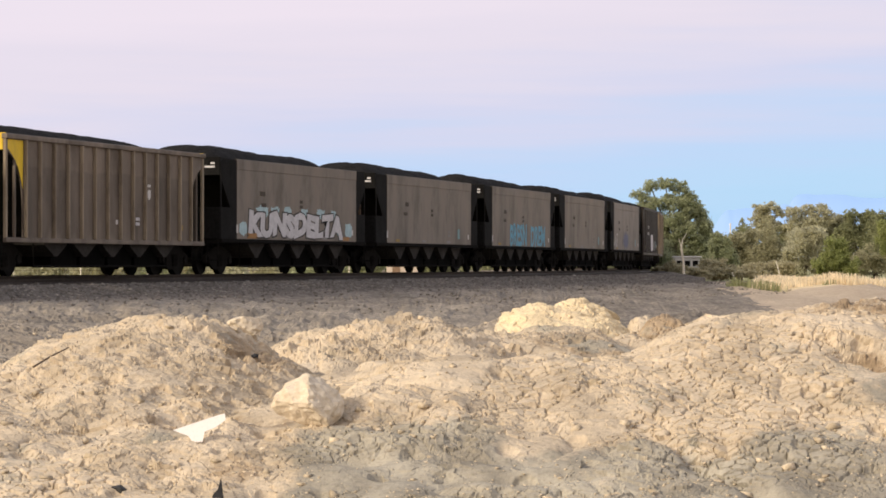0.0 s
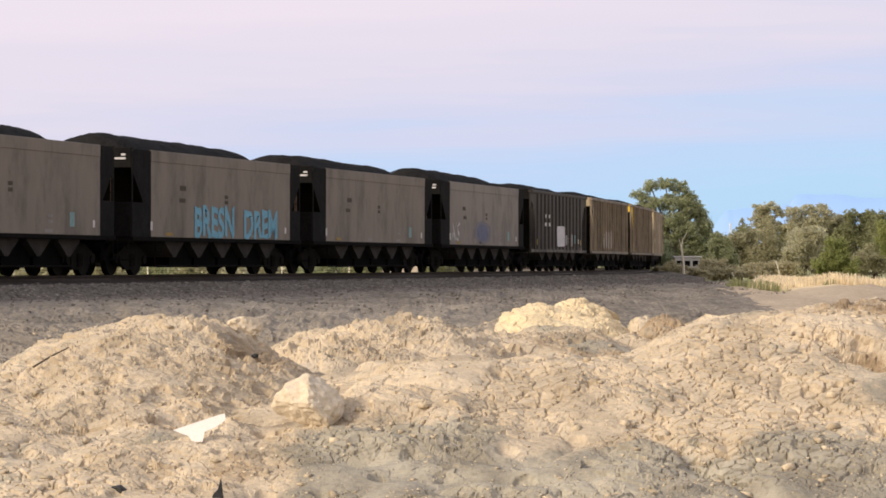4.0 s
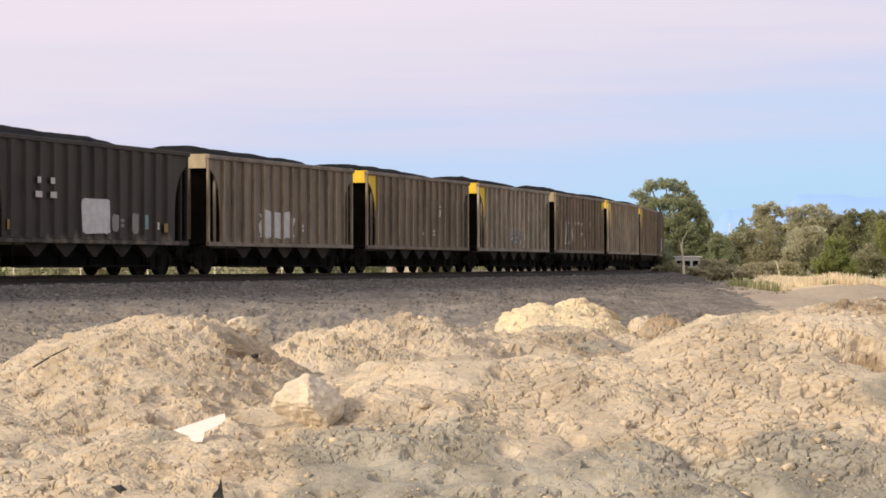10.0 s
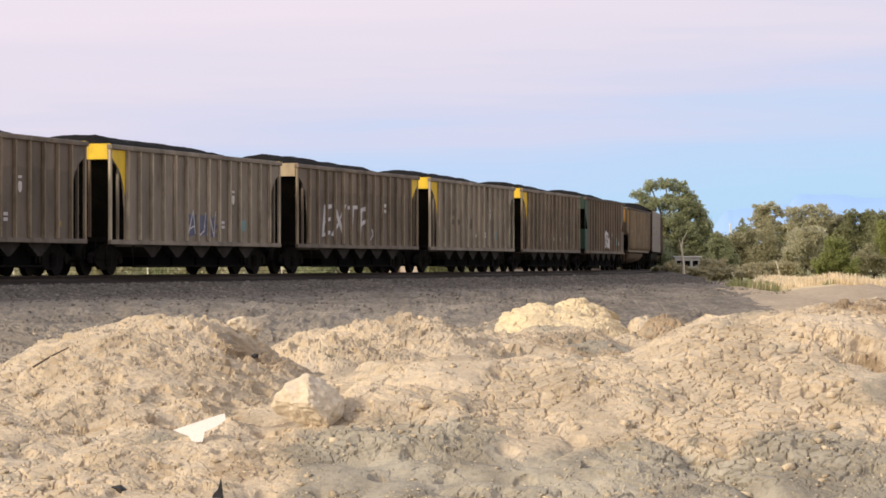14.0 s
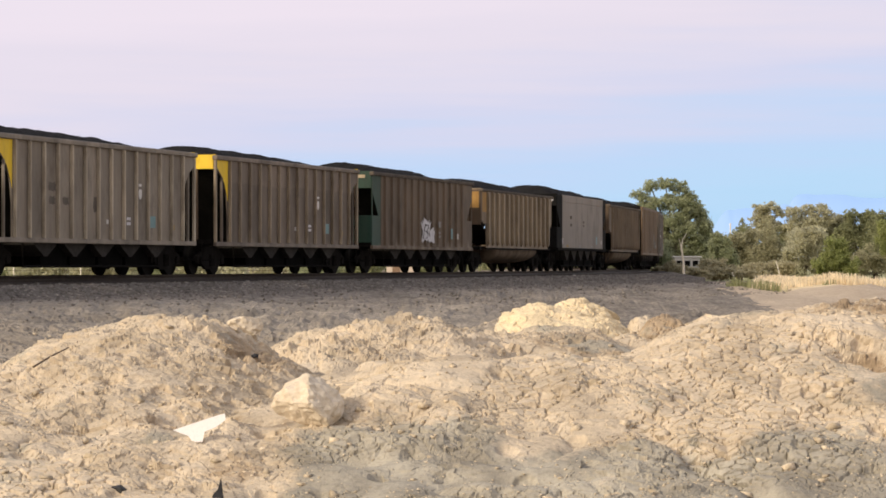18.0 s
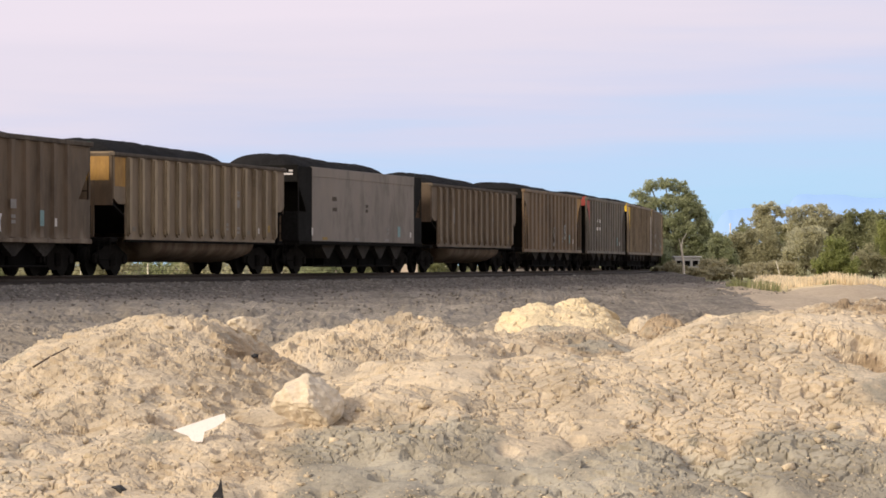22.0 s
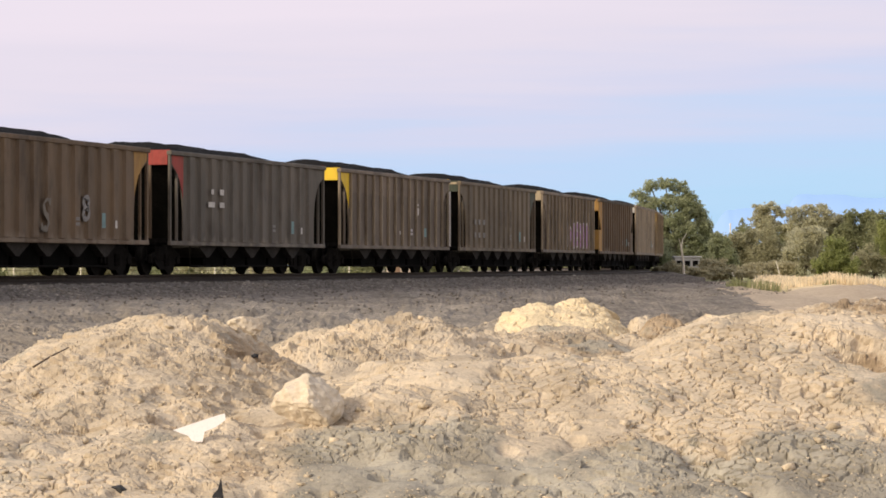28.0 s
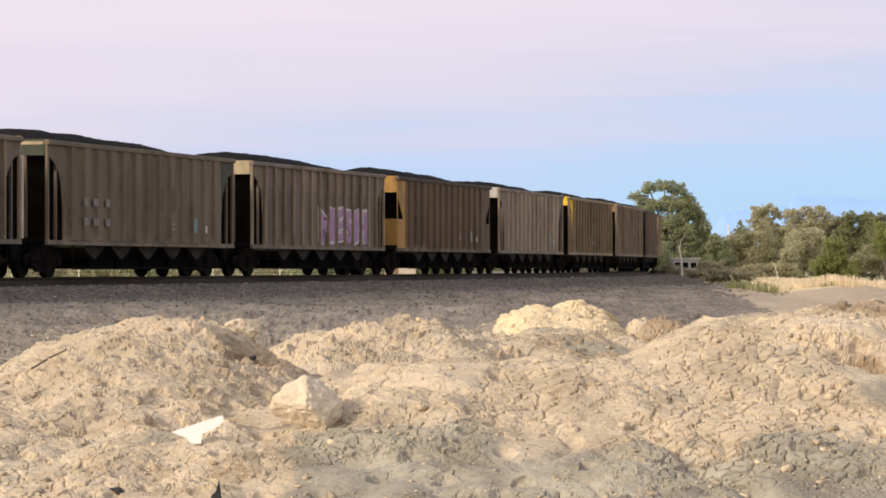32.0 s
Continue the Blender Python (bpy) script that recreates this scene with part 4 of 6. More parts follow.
# car: body kind, side paint, end paint, words
TRAIN = {-1: ("thin", "brown", "yellow"), 0: ("thin", "brown", "yellow"), 1: ("smooth", "grey", "black"), 2: ("smooth", "grey", "black"), 3: ("smooth", "grey", "black"),
         4: ("smooth", "grey", "black"), 5: ("smooth", "bluegrey", "black"), 6: ("wide", "black", "black"), 7: ("thin", "tan", "cream"), 8: ("thin", "brown", "yellow"),
         9: ("thin", "light", "yellow"), 10: ("thin", "brown", "cream"), 11: ("thin", "light", "yellow"), 12: ("thin", "brown", "yellow"), 13: ("hat", "dark", "green"),
         14: ("tub", "tub", "amber"), 15: ("smooth", "bluegrey", "black"), 16: ("tub", "tub2", "dun"), 17: ("wide", "fox", "black"), 18: ("wide", "smoke", "red"),
         19: ("thin", "brown", "yellow"), 20: ("wide", "olive", "moss"), 21: ("thin", "brown", "cream"), 22: ("hat", "rust", "amber"), 23: ("wide", "tan", "white"),
         24: ("thin", "sand", "yellow"), 25: ("thin", "tan", "amber"), 26: ("hat", "dark", "black"), 27: ("thin", "brown", "yellow"), 28: ("smooth", "grey", "black"), 29: ("thin", "brown", "yellow")}
WORDS = {"dark": "dark umber-brown", "brown": "dusty brown", "rust": "rusty brown", "tan": "dusty tan", "light": "light tan", "pale": "pale tan", "grey": "silver-grey", "bluegrey": "cool grey",
         "black": "black", "smoke": "smoke-grey", "tub": "tan", "tub2": "brown", "olive": "olive-tan", "sand": "sandy tan", "fox": "fox-brown"}
SHAPE = {"thin": "thin-ribbed coal hopper car", "wide": "broad-ribbed coal hopper car", "hat": "ribbed coal hopper car", "smooth": "smooth-sided coal hopper car", "tub": "ribbed tub gondola of coal"}


def repaint(ob, mat):
    ob.material_slots[0].link = "OBJECT"
    ob.material_slots[0].material = mat


templates, cars = {}, {}
for i, (kind, side, end) in TRAIN.items():
    if kind not in templates:
        templates[kind] = car = build_car(kind)
    else:
        car = copy_thing(templates[kind], Matrix())
    for p in car.children:
        base = p.name.split(".")[0]
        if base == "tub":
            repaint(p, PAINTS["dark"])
        elif base == "top_chord" and kind in ("hat", "tub"):
            repaint(p, CHORD)
        elif base in ("side_sheet", "top_chord", "side_post") or (base == "side_sill" and kind not in ("smooth", "tub")):
            repaint(p, PAINTS[side])
        elif base == "end_post":
            repaint(p, BLACK if side == "black" else PAINTS["dark"])
        elif base in ("rib", "corner_post"):
            repaint(p, PAINTS[RIB_OF[side]])
        elif base in ("end_panel", "end_plate", "end_apron", "end_cap"):
            rear = kind == "hat" and base == "end_plate" and p.data.vertices[0].co.x > 0
            repaint(p, PAINTS["dark"] if kind == "tub" and base == "end_panel" else PAINTS[side] if rear or kind == "tub" else ENDS[end])
    rc = random.Random(i * 13 + 5)
    coal_load(car, {"tub": 3.52, "smooth": 3.68}.get(kind, 3.73), i + 3, (0.40 if 0 < i < 6 else {"tub": 0.40, "smooth": 0.23}.get(kind, 0.25)) + rc.uniform(-0.04, 0.04), rc.uniform(3.6, 4.7) + (0.3 if kind == "smooth" else -0.5 if kind == "tub" else 0))
    tagged(car, f"{WORDS[side]} {SHAPE[kind]} with {end} ends", "railcar", "cars of the coal train")
    cars[i] = car
b = B()
box(b, -7.515, -7.505, -1.35, -0.75, 3.50, 3.62)
part("end_number", b, ENDS["cream"], cars[13], "pale stencilled bar on the green end")
b = B()
box(b, -7.515, -7.505, -1.50, 0.60, 3.60, 3.69)
part("end_strip", b, ENDS["cream"], cars[20], "pale worn strip along the end's top")
# painted end bays beside the end panel
for i, (kind, side, end) in TRAIN.items():
    if kind in ("thin", "wide") and end in ("yellow", "red"):
        b = B()
        prism(b, [(-7.38, 3.36), (-7.0, 3.14), (-6.68, 2.87), (-6.45, 2.47), (-6.38, 2.3), (-6.35, 3.58), (-7.38, 3.58)], -1.628, -1.621)
        part("end_bay", b, ENDS[end], cars[i], f"{end} painted corner")
    if i in (10, 17, 20):
        b = B()
        prism(b, [(7.38, 3.36), (7.0, 3.14), (6.68, 2.87), (6.45, 2.47), (6.38, 2.3), (6.35, 3.58), (7.38, 3.58)], -1.628, -1.621)
        part("end_bay", b, ENDS[{10: "yellow", 17: "amber", 20: "moss"}[i]], cars[i], {10: "yellow", 17: "amber", 20: "moss-green"}[i] + " painted rear corner")
    if kind == "tub" and end == "amber":
        b = B()
        box(b, -7.38, -6.60, -1.628, -1.621, 2.55, 3.38)
        part("end_bay", b, ENDS[end], cars[i], "amber painted corner")
        b = B()
        box(b, -7.514, -7.504, -1.5, 0.9, 2.72, 3.40)
        part("end_bay", b, ENDS[end], cars[i], "amber painted upper end")


# ---- signs and sprayed paint on the cars ----
def flat(name, rgb, rough=0.7):
    return material(name, tuple(v * 0.85 for v in rgb), tuple(min(1, v * 1.1) for v in rgb), rough, 3.0, 20.0, 0.05, 0.01, c=tuple(v * 0.7 for v in rgb))


D_WHITE, D_SILVER, D_CYAN, D_TEAL = flat("white_stencil", (0.66, 0.63, 0.60)), flat("silver_spray", (0.62, 0.60, 0.62)), flat("cyan_spray", (0.17, 0.40, 0.54)), flat("teal_panel", (0.20, 0.32, 0.33))
D_BLUE, D_PURPLE, D_DARK, D_YELLOW = flat("blue_spray", (0.125, 0.135, 0.215)), flat("purple_spray", (0.44, 0.27, 0.47)), flat("dark_spray", (0.04, 0.036, 0.034)), flat("yellow_label", (0.30, 0.20, 0.06))
D_ICE, D_RUST = flat("icy_spray", (0.42, 0.56, 0.60)), flat("orange_spray", (0.36, 0.19, 0.07))
D_WORN = flat("worn_lettering", (0.105, 0.084, 0.062))
D_HAZE = flat("blue_overspray", (0.175, 0.165, 0.19))
D_FADE = flat("faded_lettering", (0.075, 0.060, 0.046))
D_GHOST = flat("ghost_white", (0.20, 0.175, 0.145))
D_PATCH, D_RED = flat("grey_patch", (0.26, 0.245, 0.235)), flat("dull_red_spray", (0.16, 0.03, 0.03))
GRAPH = bpy.context.evaluated_depsgraph_get


def slab(car, name, mat, x, z, w, h, label="", y=-1.621, t=0.007, cut=0.0):
    b = B()
    if cut:
        prism(b, [(x - w / 2, z - h / 2 + cut), (x - w / 2 + cut, z - h / 2), (x + w / 2 - cut, z - h / 2), (x + w / 2, z - h / 2 + cut), (x + w / 2, z + h / 2 - cut * 0.3), (x - w / 2 + cut, z + h / 2), (x - w / 2, z + h / 2 - cut)], y - t, y)
    else:
        box(b, x - w / 2, x + w / 2, y - t, y, z - h / 2, z + h / 2)
    return part(name, b, mat, cars[car], label)


def splotch(car, name, mat, x, z, w, h, label="", y=-1.621, t=0.007, rag=0.16, pw=0.5):
    """A ragged-edged painted patch."""
    rr = random.Random(int(car * 7 + x * 10))
    n_ = 26
    pts = []
    for k in range(n_):
        a = 2 * math.pi * k / n_
        c, sn = math.cos(a), math.sin(a)
        f = 1 + rr.uniform(-rag, rag)
        pts.append((x + w / 2 * f * math.copysign(abs(c) ** pw, c), max(1.15, z + h / 2 * f * math.copysign(abs(sn) ** pw, sn))))
    b = B()
    prism(b, pts, y - t, y)
    return part(name, b, mat, cars[car], label)


def bars(car, mat, x, z, w, h, rows=2, label="stencilled number panel", y=-1.621, name="stencil"):
    """Unreadable writing as short bars."""
    b = B()
    rr = random.Random(car * 31 + int(x * 10))
    for k in range(rows):
        zz = z + h / 2 - (k + 0.5) * h / rows
        q = x - w / 2
        while q < x + w / 2 - 0.03:
            d = rr.uniform(0.8, 1.25) * max(0.10, w / 4)
            box(b, q, min(q + d * 0.8, x + w / 2), y - 0.007, y, zz - 0.32 * h / rows, zz + 0.32 * h / rows)
            q += d
    return part(name, b, mat, cars[car], label)


def letters(car, text, x0, z0, w, h, mat, rim, label, y=-1.622, fat=0.035, lean=0.0):
    """Sprayed bubble letters with a dark rim."""
    for mat_, grow, yy, nm in ((rim, fat + 0.05, y, "letter_rim"), (mat, fat, y - 0.008, "graffiti")):
        if mat_ is None:
            continue
        cu = bpy.data.curves.new(nm, "FONT")
        cu.body, cu.size, cu.offset, cu.extrude, cu.resolution_u, cu.shear, cu.space_character = text, 1.0, grow, 0.0, 3, lean, 1.02
        ob = bpy.data.objects.new(nm, cu)
        scene.collection.objects.link(ob)
        me = bpy.data.meshes.new_from_object(ob.evaluated_get(GRAPH()))
        bpy.data.objects.remove(ob)
        bpy.data.curves.remove(cu)
        co = np.array([v.co[:] for v in me.vertices])
        rr = np.random.default_rng(len(text) + car)
        if nm == "letter_rim" or rim is None:
            lo, hi = co.min(0), co.max(0)
        span = np.maximum(hi - lo, 1e-6)
        q = (co - lo) / span
        q[:, 1] += 0.05 * np.sin(q[:, 0] * 23 + car) + 0.03 * np.sin(q[:, 0] * 51)
        out = np.stack([x0 + q[:, 0] * w, np.full(len(q), yy - 0.004), z0 + q[:, 1] * h], -1)
        me.vertices.foreach_set("co", out.astype(np.float32).ravel())
        me.update()
        b = bmesh.new()
        b.from_mesh(me)
        bpy.data.meshes.remove(me)
        part(nm, b, mat_, cars[car], label if nm == "graffiti" else "")


for i, (kind, side, end) in TRAIN.items():
    rr = random.Random(i + 50)
    if kind == "thin" and end == "yellow":
        slab(i, "shield_mark", D_WHITE, 2.85, 2.36, 0.24, 0.30, "faded white shield", cut=0.08)
        bars(i, D_WHITE, 2.85, 2.62, 0.24, 0.12, 1)
        bars(i, D_SILVER, 1.93, 1.56, 0.30, 0.28)
        slab(i, "label_plate", D_WHITE, 0.3 + rr.uniform(-0.1, 0.1), 1.52, 0.16, 0.13)
        if i in (9, 12, 11, 19):
            slab(i, "teal_plate", D_TEAL, 3.86, 1.56, 0.44, 0.34)
        slab(i, "label_plate", D_YELLOW, 5.6, 1.42, 0.16, 0.16)
    if kind == "smooth":
        bars(i, D_FADE, -3.5 + rr.uniform(-0.2, 0.2), 2.62, 0.5, 0.24, 1, "faded dark lettering")
        bars(i, D_FADE, -3.5, 2.25, 0.5, 0.2, 1, "faded dark lettering")
        bars(i, D_FADE, 0.3, 2.35, 0.28, 0.34, 2, "faded dark lettering")
        bars(i, D_PATCH, 2.9, 1.55, 0.30, 0.30, 2)
        slab(i, "teal_plate", D_TEAL, 4.4, 1.55, 0.34, 0.40)
        slab(i, "label_plate", D_WHITE, 5.95, 1.45, 0.14, 0.20)
        slab(i, "label_plate", D_WHITE, -6.0, 1.45, 0.14, 0.26)
        for k in range(3):
            slab(i, "label_plate", D_PATCH if k else D_YELLOW, -4.6 + 3.7 * k, 1.22, 0.55, 0.10)
        # end numbers
        b = B()
        box(b, -7.512, -7.502, -1.42, -1.08, 3.36, 3.42)
        box(b, -7.512, -7.502, -1.42, -1.28, 3.47, 3.53)
        part("end_number", b, D_SILVER, cars[i], "white stencilled bars on the end")
    if kind in ("hat", "wide", "tub"):
        on = -1.621 if kind == "tub" else -1.696
        bars(i, D_PATCH, 1.915, 1.50, 0.26, 0.28, 2, y=on)
        if kind != "tub":
            slab(i, "teal_plate", D_TEAL, 3.83, 1.55, 0.26, 0.42, y=on)
            slab(i, "label_plate", D_WHITE, 4.79, 1.45, 0.14, 0.22, y=on)
        else:
            bars(i, D_PATCH, 2.95, 2.56, 0.26, 0.20, 2)
            slab(i, "shield_mark", D_PATCH, 2.95, 2.24, 0.28, 0.26, "faded pale shield", cut=0.07)
            bars(i, D_PATCH, 2.95, 1.40, 0.26, 0.26, 2)
            for x_ in (-5.9, -2.0, -0.02, 1.0, 3.94):
                slab(i, "label_plate", D_GHOST, x_, 1.34, 0.24, 0.13)
            slab(i, "label_plate", D_WHITE, 4.92, 1.40, 0.10, 0.18)
            slab(i, "label_plate", D_YELLOW, 5.92, 1.48, 0.22, 0.22)

for x, w in ((-3.6, 1.1), (-2.4, 0.8), (-1.1, 0.9), (0.6, 0.7), (2.4, 0.9), (3.8, 0.6)):
    splotch(1, "spray_blot", D_ICE, x, 2.05, w, 0.34, "pale icy spray highlight", t=0.004, rag=0.25)
letters(1, "KUNSDELTA", -5.1, 1.17, 10.1, 0.92, D_SILVER, D_DARK, "silver bubble-letter graffiti with dark outlines", fat=0.075, lean=0.08)
splotch(1, "spray_blot", D_ICE, -5.45, 1.48, 0.7, 0.46, "pale teal spray blot", pw=0.8)
splotch(1, "spray_blot", D_ICE, 5.5, 1.52, 0.8, 0.50, "pale teal spray blot", pw=0.8)
splotch(1, "spray_blot", D_RUST, -4.6, 1.24, 1.0, 0.18, "orange spray blot", t=0.016, rag=0.35)
splotch(1, "spray_blot", D_RUST, 5.2, 1.22, 0.7, 0.14, "orange spray blot", t=0.016, rag=0.35)
letters(3, "BRESN", -2.5, 1.15, 3.5, 0.98, D_CYAN, None, "sky-blue graffiti letters")
letters(3, "DREM", 1.9, 1.15, 3.2, 0.92, D_CYAN, None, "sky-blue graffiti letters")
splotch(5, "spray_blot", D_HAZE, -0.4, 1.66, 3.0, 1.0, "blurred blue spray patch", rag=0.05, pw=1.0)
splotch(5, "spray_blot", D_BLUE, -0.4, 1.66, 2.1, 0.74, "blurred blue spray patch", t=0.011, rag=0.06, pw=1.0)
letters(5, "XS", -5.9, 1.3, 1.5, 0.7, D_WHITE, None, "scrawled pale graffiti", fat=-0.02, lean=0.3)
splotch(5, "spray_blot", D_PATCH, -5.4, 1.45, 0.9, 0.4, "pale spray splash", rag=0.4)
for x, z, w, h in ((-4.1, 2.57, 0.26, 0.26), (-3.2, 2.57, 0.30, 0.26), (-4.15, 2.19, 0.44, 0.26), (-3.15, 2.19, 0.42, 0.26)):
    bars(6, D_WHITE, x, z, w, h, 1, y=-1.71)
splotch(6, "overpaint", D_SILVER, -0.1, 1.66, 2.1, 0.98, "pale grey overpainted patch", y=-1.70, t=0.012, rag=0.05, pw=0.25)
slab(6, "overpaint", D_PATCH, 1.35, 1.5, 0.5, 0.5, y=-1.70, t=0.012, cut=0.1)
slab(6, "overpaint", D_PATCH, 2.9, 1.5, 0.5, 0.6, y=-1.70, t=0.012, cut=0.1)
slab(6, "label_plate", D_YELLOW, 5.4, 1.4, 0.3, 0.26, y=-1.70, t=0.012)
slab(6, "label_plate", D_YELLOW, -6.0, 1.36, 0.24, 0.26, y=-1.66)
splotch(7, "overpaint", D_SILVER, -0.9, 1.62, 3.5, 0.92, "pale grey sprayed patch")
bars(7, D_WHITE, 1.75, 1.55, 0.3, 0.3)
splotch(9, "spray_blot", D_BLUE, -0.1, 1.50, 2.6, 0.72, "blue-grey sprayed patch", rag=0.25)
letters(9, "AUN", -1.3, 1.2, 2.5, 0.75, D_SILVER, None, "white graffiti scrawl on blue", y=-1.632, fat=-0.02, lean=0.2)
letters(10, "EXTP", -4.8, 1.30, 5.6, 1.12, D_SILVER, None, "thin white graffiti letters", fat=0.0, lean=0.15)
letters(10, "x", 1.0, 1.2, 0.8, 0.4, D_SILVER, None, "small white scrawl", fat=0.0, lean=0.3)
bars(10, D_WHITE, 3.0, 2.4, 0.24, 0.40)
D_SMUDGE = flat("dark_smudge", (0.125, 0.104, 0.085))
for x, z, w, h in ((-3.7, 2.42, 0.5, 0.24), (-3.7, 2.05, 0.4, 0.22), (-2.75, 2.05, 0.4, 0.22), (-0.5, 1.98, 0.5, 0.42)):
    splotch(11, "smudge", D_SMUDGE, x, z, w, h, "dark weathered smudge", t=0.004, rag=0.2)
splotch(13, "overpaint", D_SILVER, -0.2, 1.62, 1.3, 0.85, "pale sprayed patch", y=-1.696, t=0.006, rag=0.3)
splotch(13, "overpaint", D_SILVER, 0.75, 1.45, 0.7, 0.60, "pale sprayed patch", y=-1.696, t=0.005, rag=0.3)
letters(13, "B", -0.7, 1.3, 0.9, 0.6, D_DARK, None, "dark strokes in the sprayed patch", y=-1.70, fat=-0.02, lean=0.3)
slab(13, "overpaint", D_PATCH, 1.9, 1.9, 0.36, 0.24, y=-1.70, t=0.012)
for x, z, w, h in ((-3.9, 2.3, 0.26, 0.62), (-3.1, 2.25, 0.26, 0.3), (-3.1, 1.7, 0.26, 0.26)):
    slab(16, "label_plate", D_PATCH, x, z, w, h)
slab(14, "label_plate", D_PATCH, 1.55, 2.25, 0.42, 0.36)
slab(16, "label_plate", D_PATCH, 1.55, 2.2, 0.42, 0.40)
for x, z, w, h in ((-4.0, 2.57, 0.24, 0.24), (-3.15, 2.57, 0.36, 0.28), (-4.1, 2.17, 0.56, 0.26), (-3.15, 2.17, 0.40, 0.26)):
    bars(18, D_WHITE, x, z, w, h, 1, y=-1.71)
for x in (-4.9, -4.2, -3.3):
    for z in (2.1, 1.55):
        bars(20, D_PATCH, x, z, 0.34, 0.34, 1, "faded white panel", y=-1.693)
for x in (0.0, 0.96, 1.92):
    splotch(20, "faded_lettering", D_WORN, x, 2.3, 0.40, 0.74, "faded dark lettering", y=-1.693, t=0.004, rag=0.1)
letters(21, "MESH", -0.6, 1.10, 6.0, 1.30, D_PURPLE, D_SILVER, "purple and white bubble graffiti", fat=0.05)
b = B()
box(b, 7.44, 7.50, -1.70, -1.645, 1.05, 3.25)
part("grab_rail", b, D_WHITE, cars[19], "white grab rail at the rear corner")
letters(17, "S", -0.7, 1.2, 0.7, 0.9, D_GHOST, None, "faint pale scrawl", y=-1.70, fat=0.0, lean=0.2)
letters(17, "8", 2.2, 1.5, 0.6, 0.75, D_PATCH, None, "faint pale scrawl", y=-1.70, fat=0.02)


# the ribbed bodies are 14.4 m long, the smooth ones and the tubs a little longer
shortened = set()
for i, c in cars.items():
    length = {"smooth": 0.985, "tub": 0.97}.get(TRAIN[i][0], 0.957)
    for p in c.children:
        if p.type == "MESH" and not p.name.startswith("coupler") and p.data.name not in shortened:
            shortened.add(p.data.name)
            p.data.transform(Matrix.Diagonal((length, 1, 1, 1)))


# ---- trees, brush and grass ----
def leaves(name, blobs, count, size, mat, parent, rng, clumps=26):
    """A crown of small leaf faces, gathered in uneven clumps round the blobs (x, y, z, rx, ry, rz)."""
    bl = np.array(blobs)
    nb = len(bl)
    d = rng.normal(size=(nb * clumps, 3))
    d /= np.linalg.norm(d, axis=1)[:, None]
    src = np.repeat(np.arange(nb), clumps)
    reach = 0.40 + 0.62 * rng.random(nb * clumps) ** 0.7
    mid = bl[src, :3] + d * reach[:, None] * bl[src, 3:]
    rad = bl[src, 3:] * rng.uniform(0.12, 0.42, nb * clumps)[:, None]
    mid, rad = np.concatenate([mid, bl[:, :3]]), np.concatenate([rad, bl[:, 3:] * 0.80])
    vol = rad.prod(1) ** 0.75
    pick = rng.choice(len(mid), count, p=vol / vol.sum())
    d = rng.normal(size=(count, 3))
    d /= np.linalg.norm(d, axis=1)[:, None]
    r = rng.random(count) ** 0.45 * (1 + 0.15 * rng.normal(size=count))
    c = mid[pick] + d * r[:, None] * rad[pick]
    c = c[c[:, 2] > 0.5]
    k = len(c)
    a = rng.normal(size=(k, 3))
    a /= np.linalg.norm(a, axis=1)[:, None]
    b = np.cross(a, rng.normal(size=(k, 3)))
    b /= np.linalg.norm(b, axis=1)[:, None]
    s = (size * rng.uniform(0.5, 1.4, k))[:, None]
    q = np.stack([c - a * s, c + b * s * 0.55, c + a * s, c - b * s * 0.55], 1)
    f = np.arange(4 * k).reshape(k, 4)
    return mesh_np(name, q.reshape(-1, 3), f, mat, parent)


def leaf_mat(name, a, b, thin=0.6):
    """Leaves that let part of the light through."""
    m = material(name, a, b, 0.7, 0.5, 4.0, 0.0, 0.01, island=0.22, c=tuple(v * 0.8 for v in a), spec=0.1)
    n, l = m.node_tree.nodes, m.node_tree.links
    bs, out = n["Principled BSDF"], n["Material Output"]
    tl = n.new("ShaderNodeBsdfTranslucent")
    l.new(bs.inputs["Base Color"].links[0].from_socket, tl.inputs["Color"])
    mx = n.new("ShaderNodeMixShader")
    mx.inputs[0].default_value = thin
    l.new(bs.outputs[0], mx.inputs[1])
    l.new(tl.outputs[0], mx.inputs[2])
    l.new(mx.outputs[0], out.inputs["Surface"])
    return m


L_GREEN = leaf_mat("cottonwood_leaf", (0.345, 0.375, 0.225), (0.49, 0.515, 0.335))
L_DARK = leaf_mat("dark_leaf", (0.27, 0.285, 0.155), (0.39, 0.40, 0.235))
L_OLIVE = leaf_mat("olive_leaf", (0.39, 0.375, 0.24), (0.53, 0.505, 0.345))
L_PALE = leaf_mat("pale_olive_leaf", (0.52, 0.505, 0.35), (0.66, 0.635, 0.465))
L_FRESH = leaf_mat("fresh_green_leaf", (0.30, 0.335, 0.13), (0.42, 0.44, 0.19))
L_BRUSH = leaf_mat("dry_brush_twig", (0.46, 0.42, 0.28), (0.62, 0.57, 0.39))
BARK = material("grey_bark", (0.12, 0.10, 0.08), (0.20, 0.17, 0.14), 0.9, 3.0, 20.0, 0.5, 0.02)
BARK_PALE = material("pale_bark", (0.72, 0.67, 0.58), (0.82, 0.77, 0.68), 0.9, 3.0, 20.0, 0.4, 0.02)


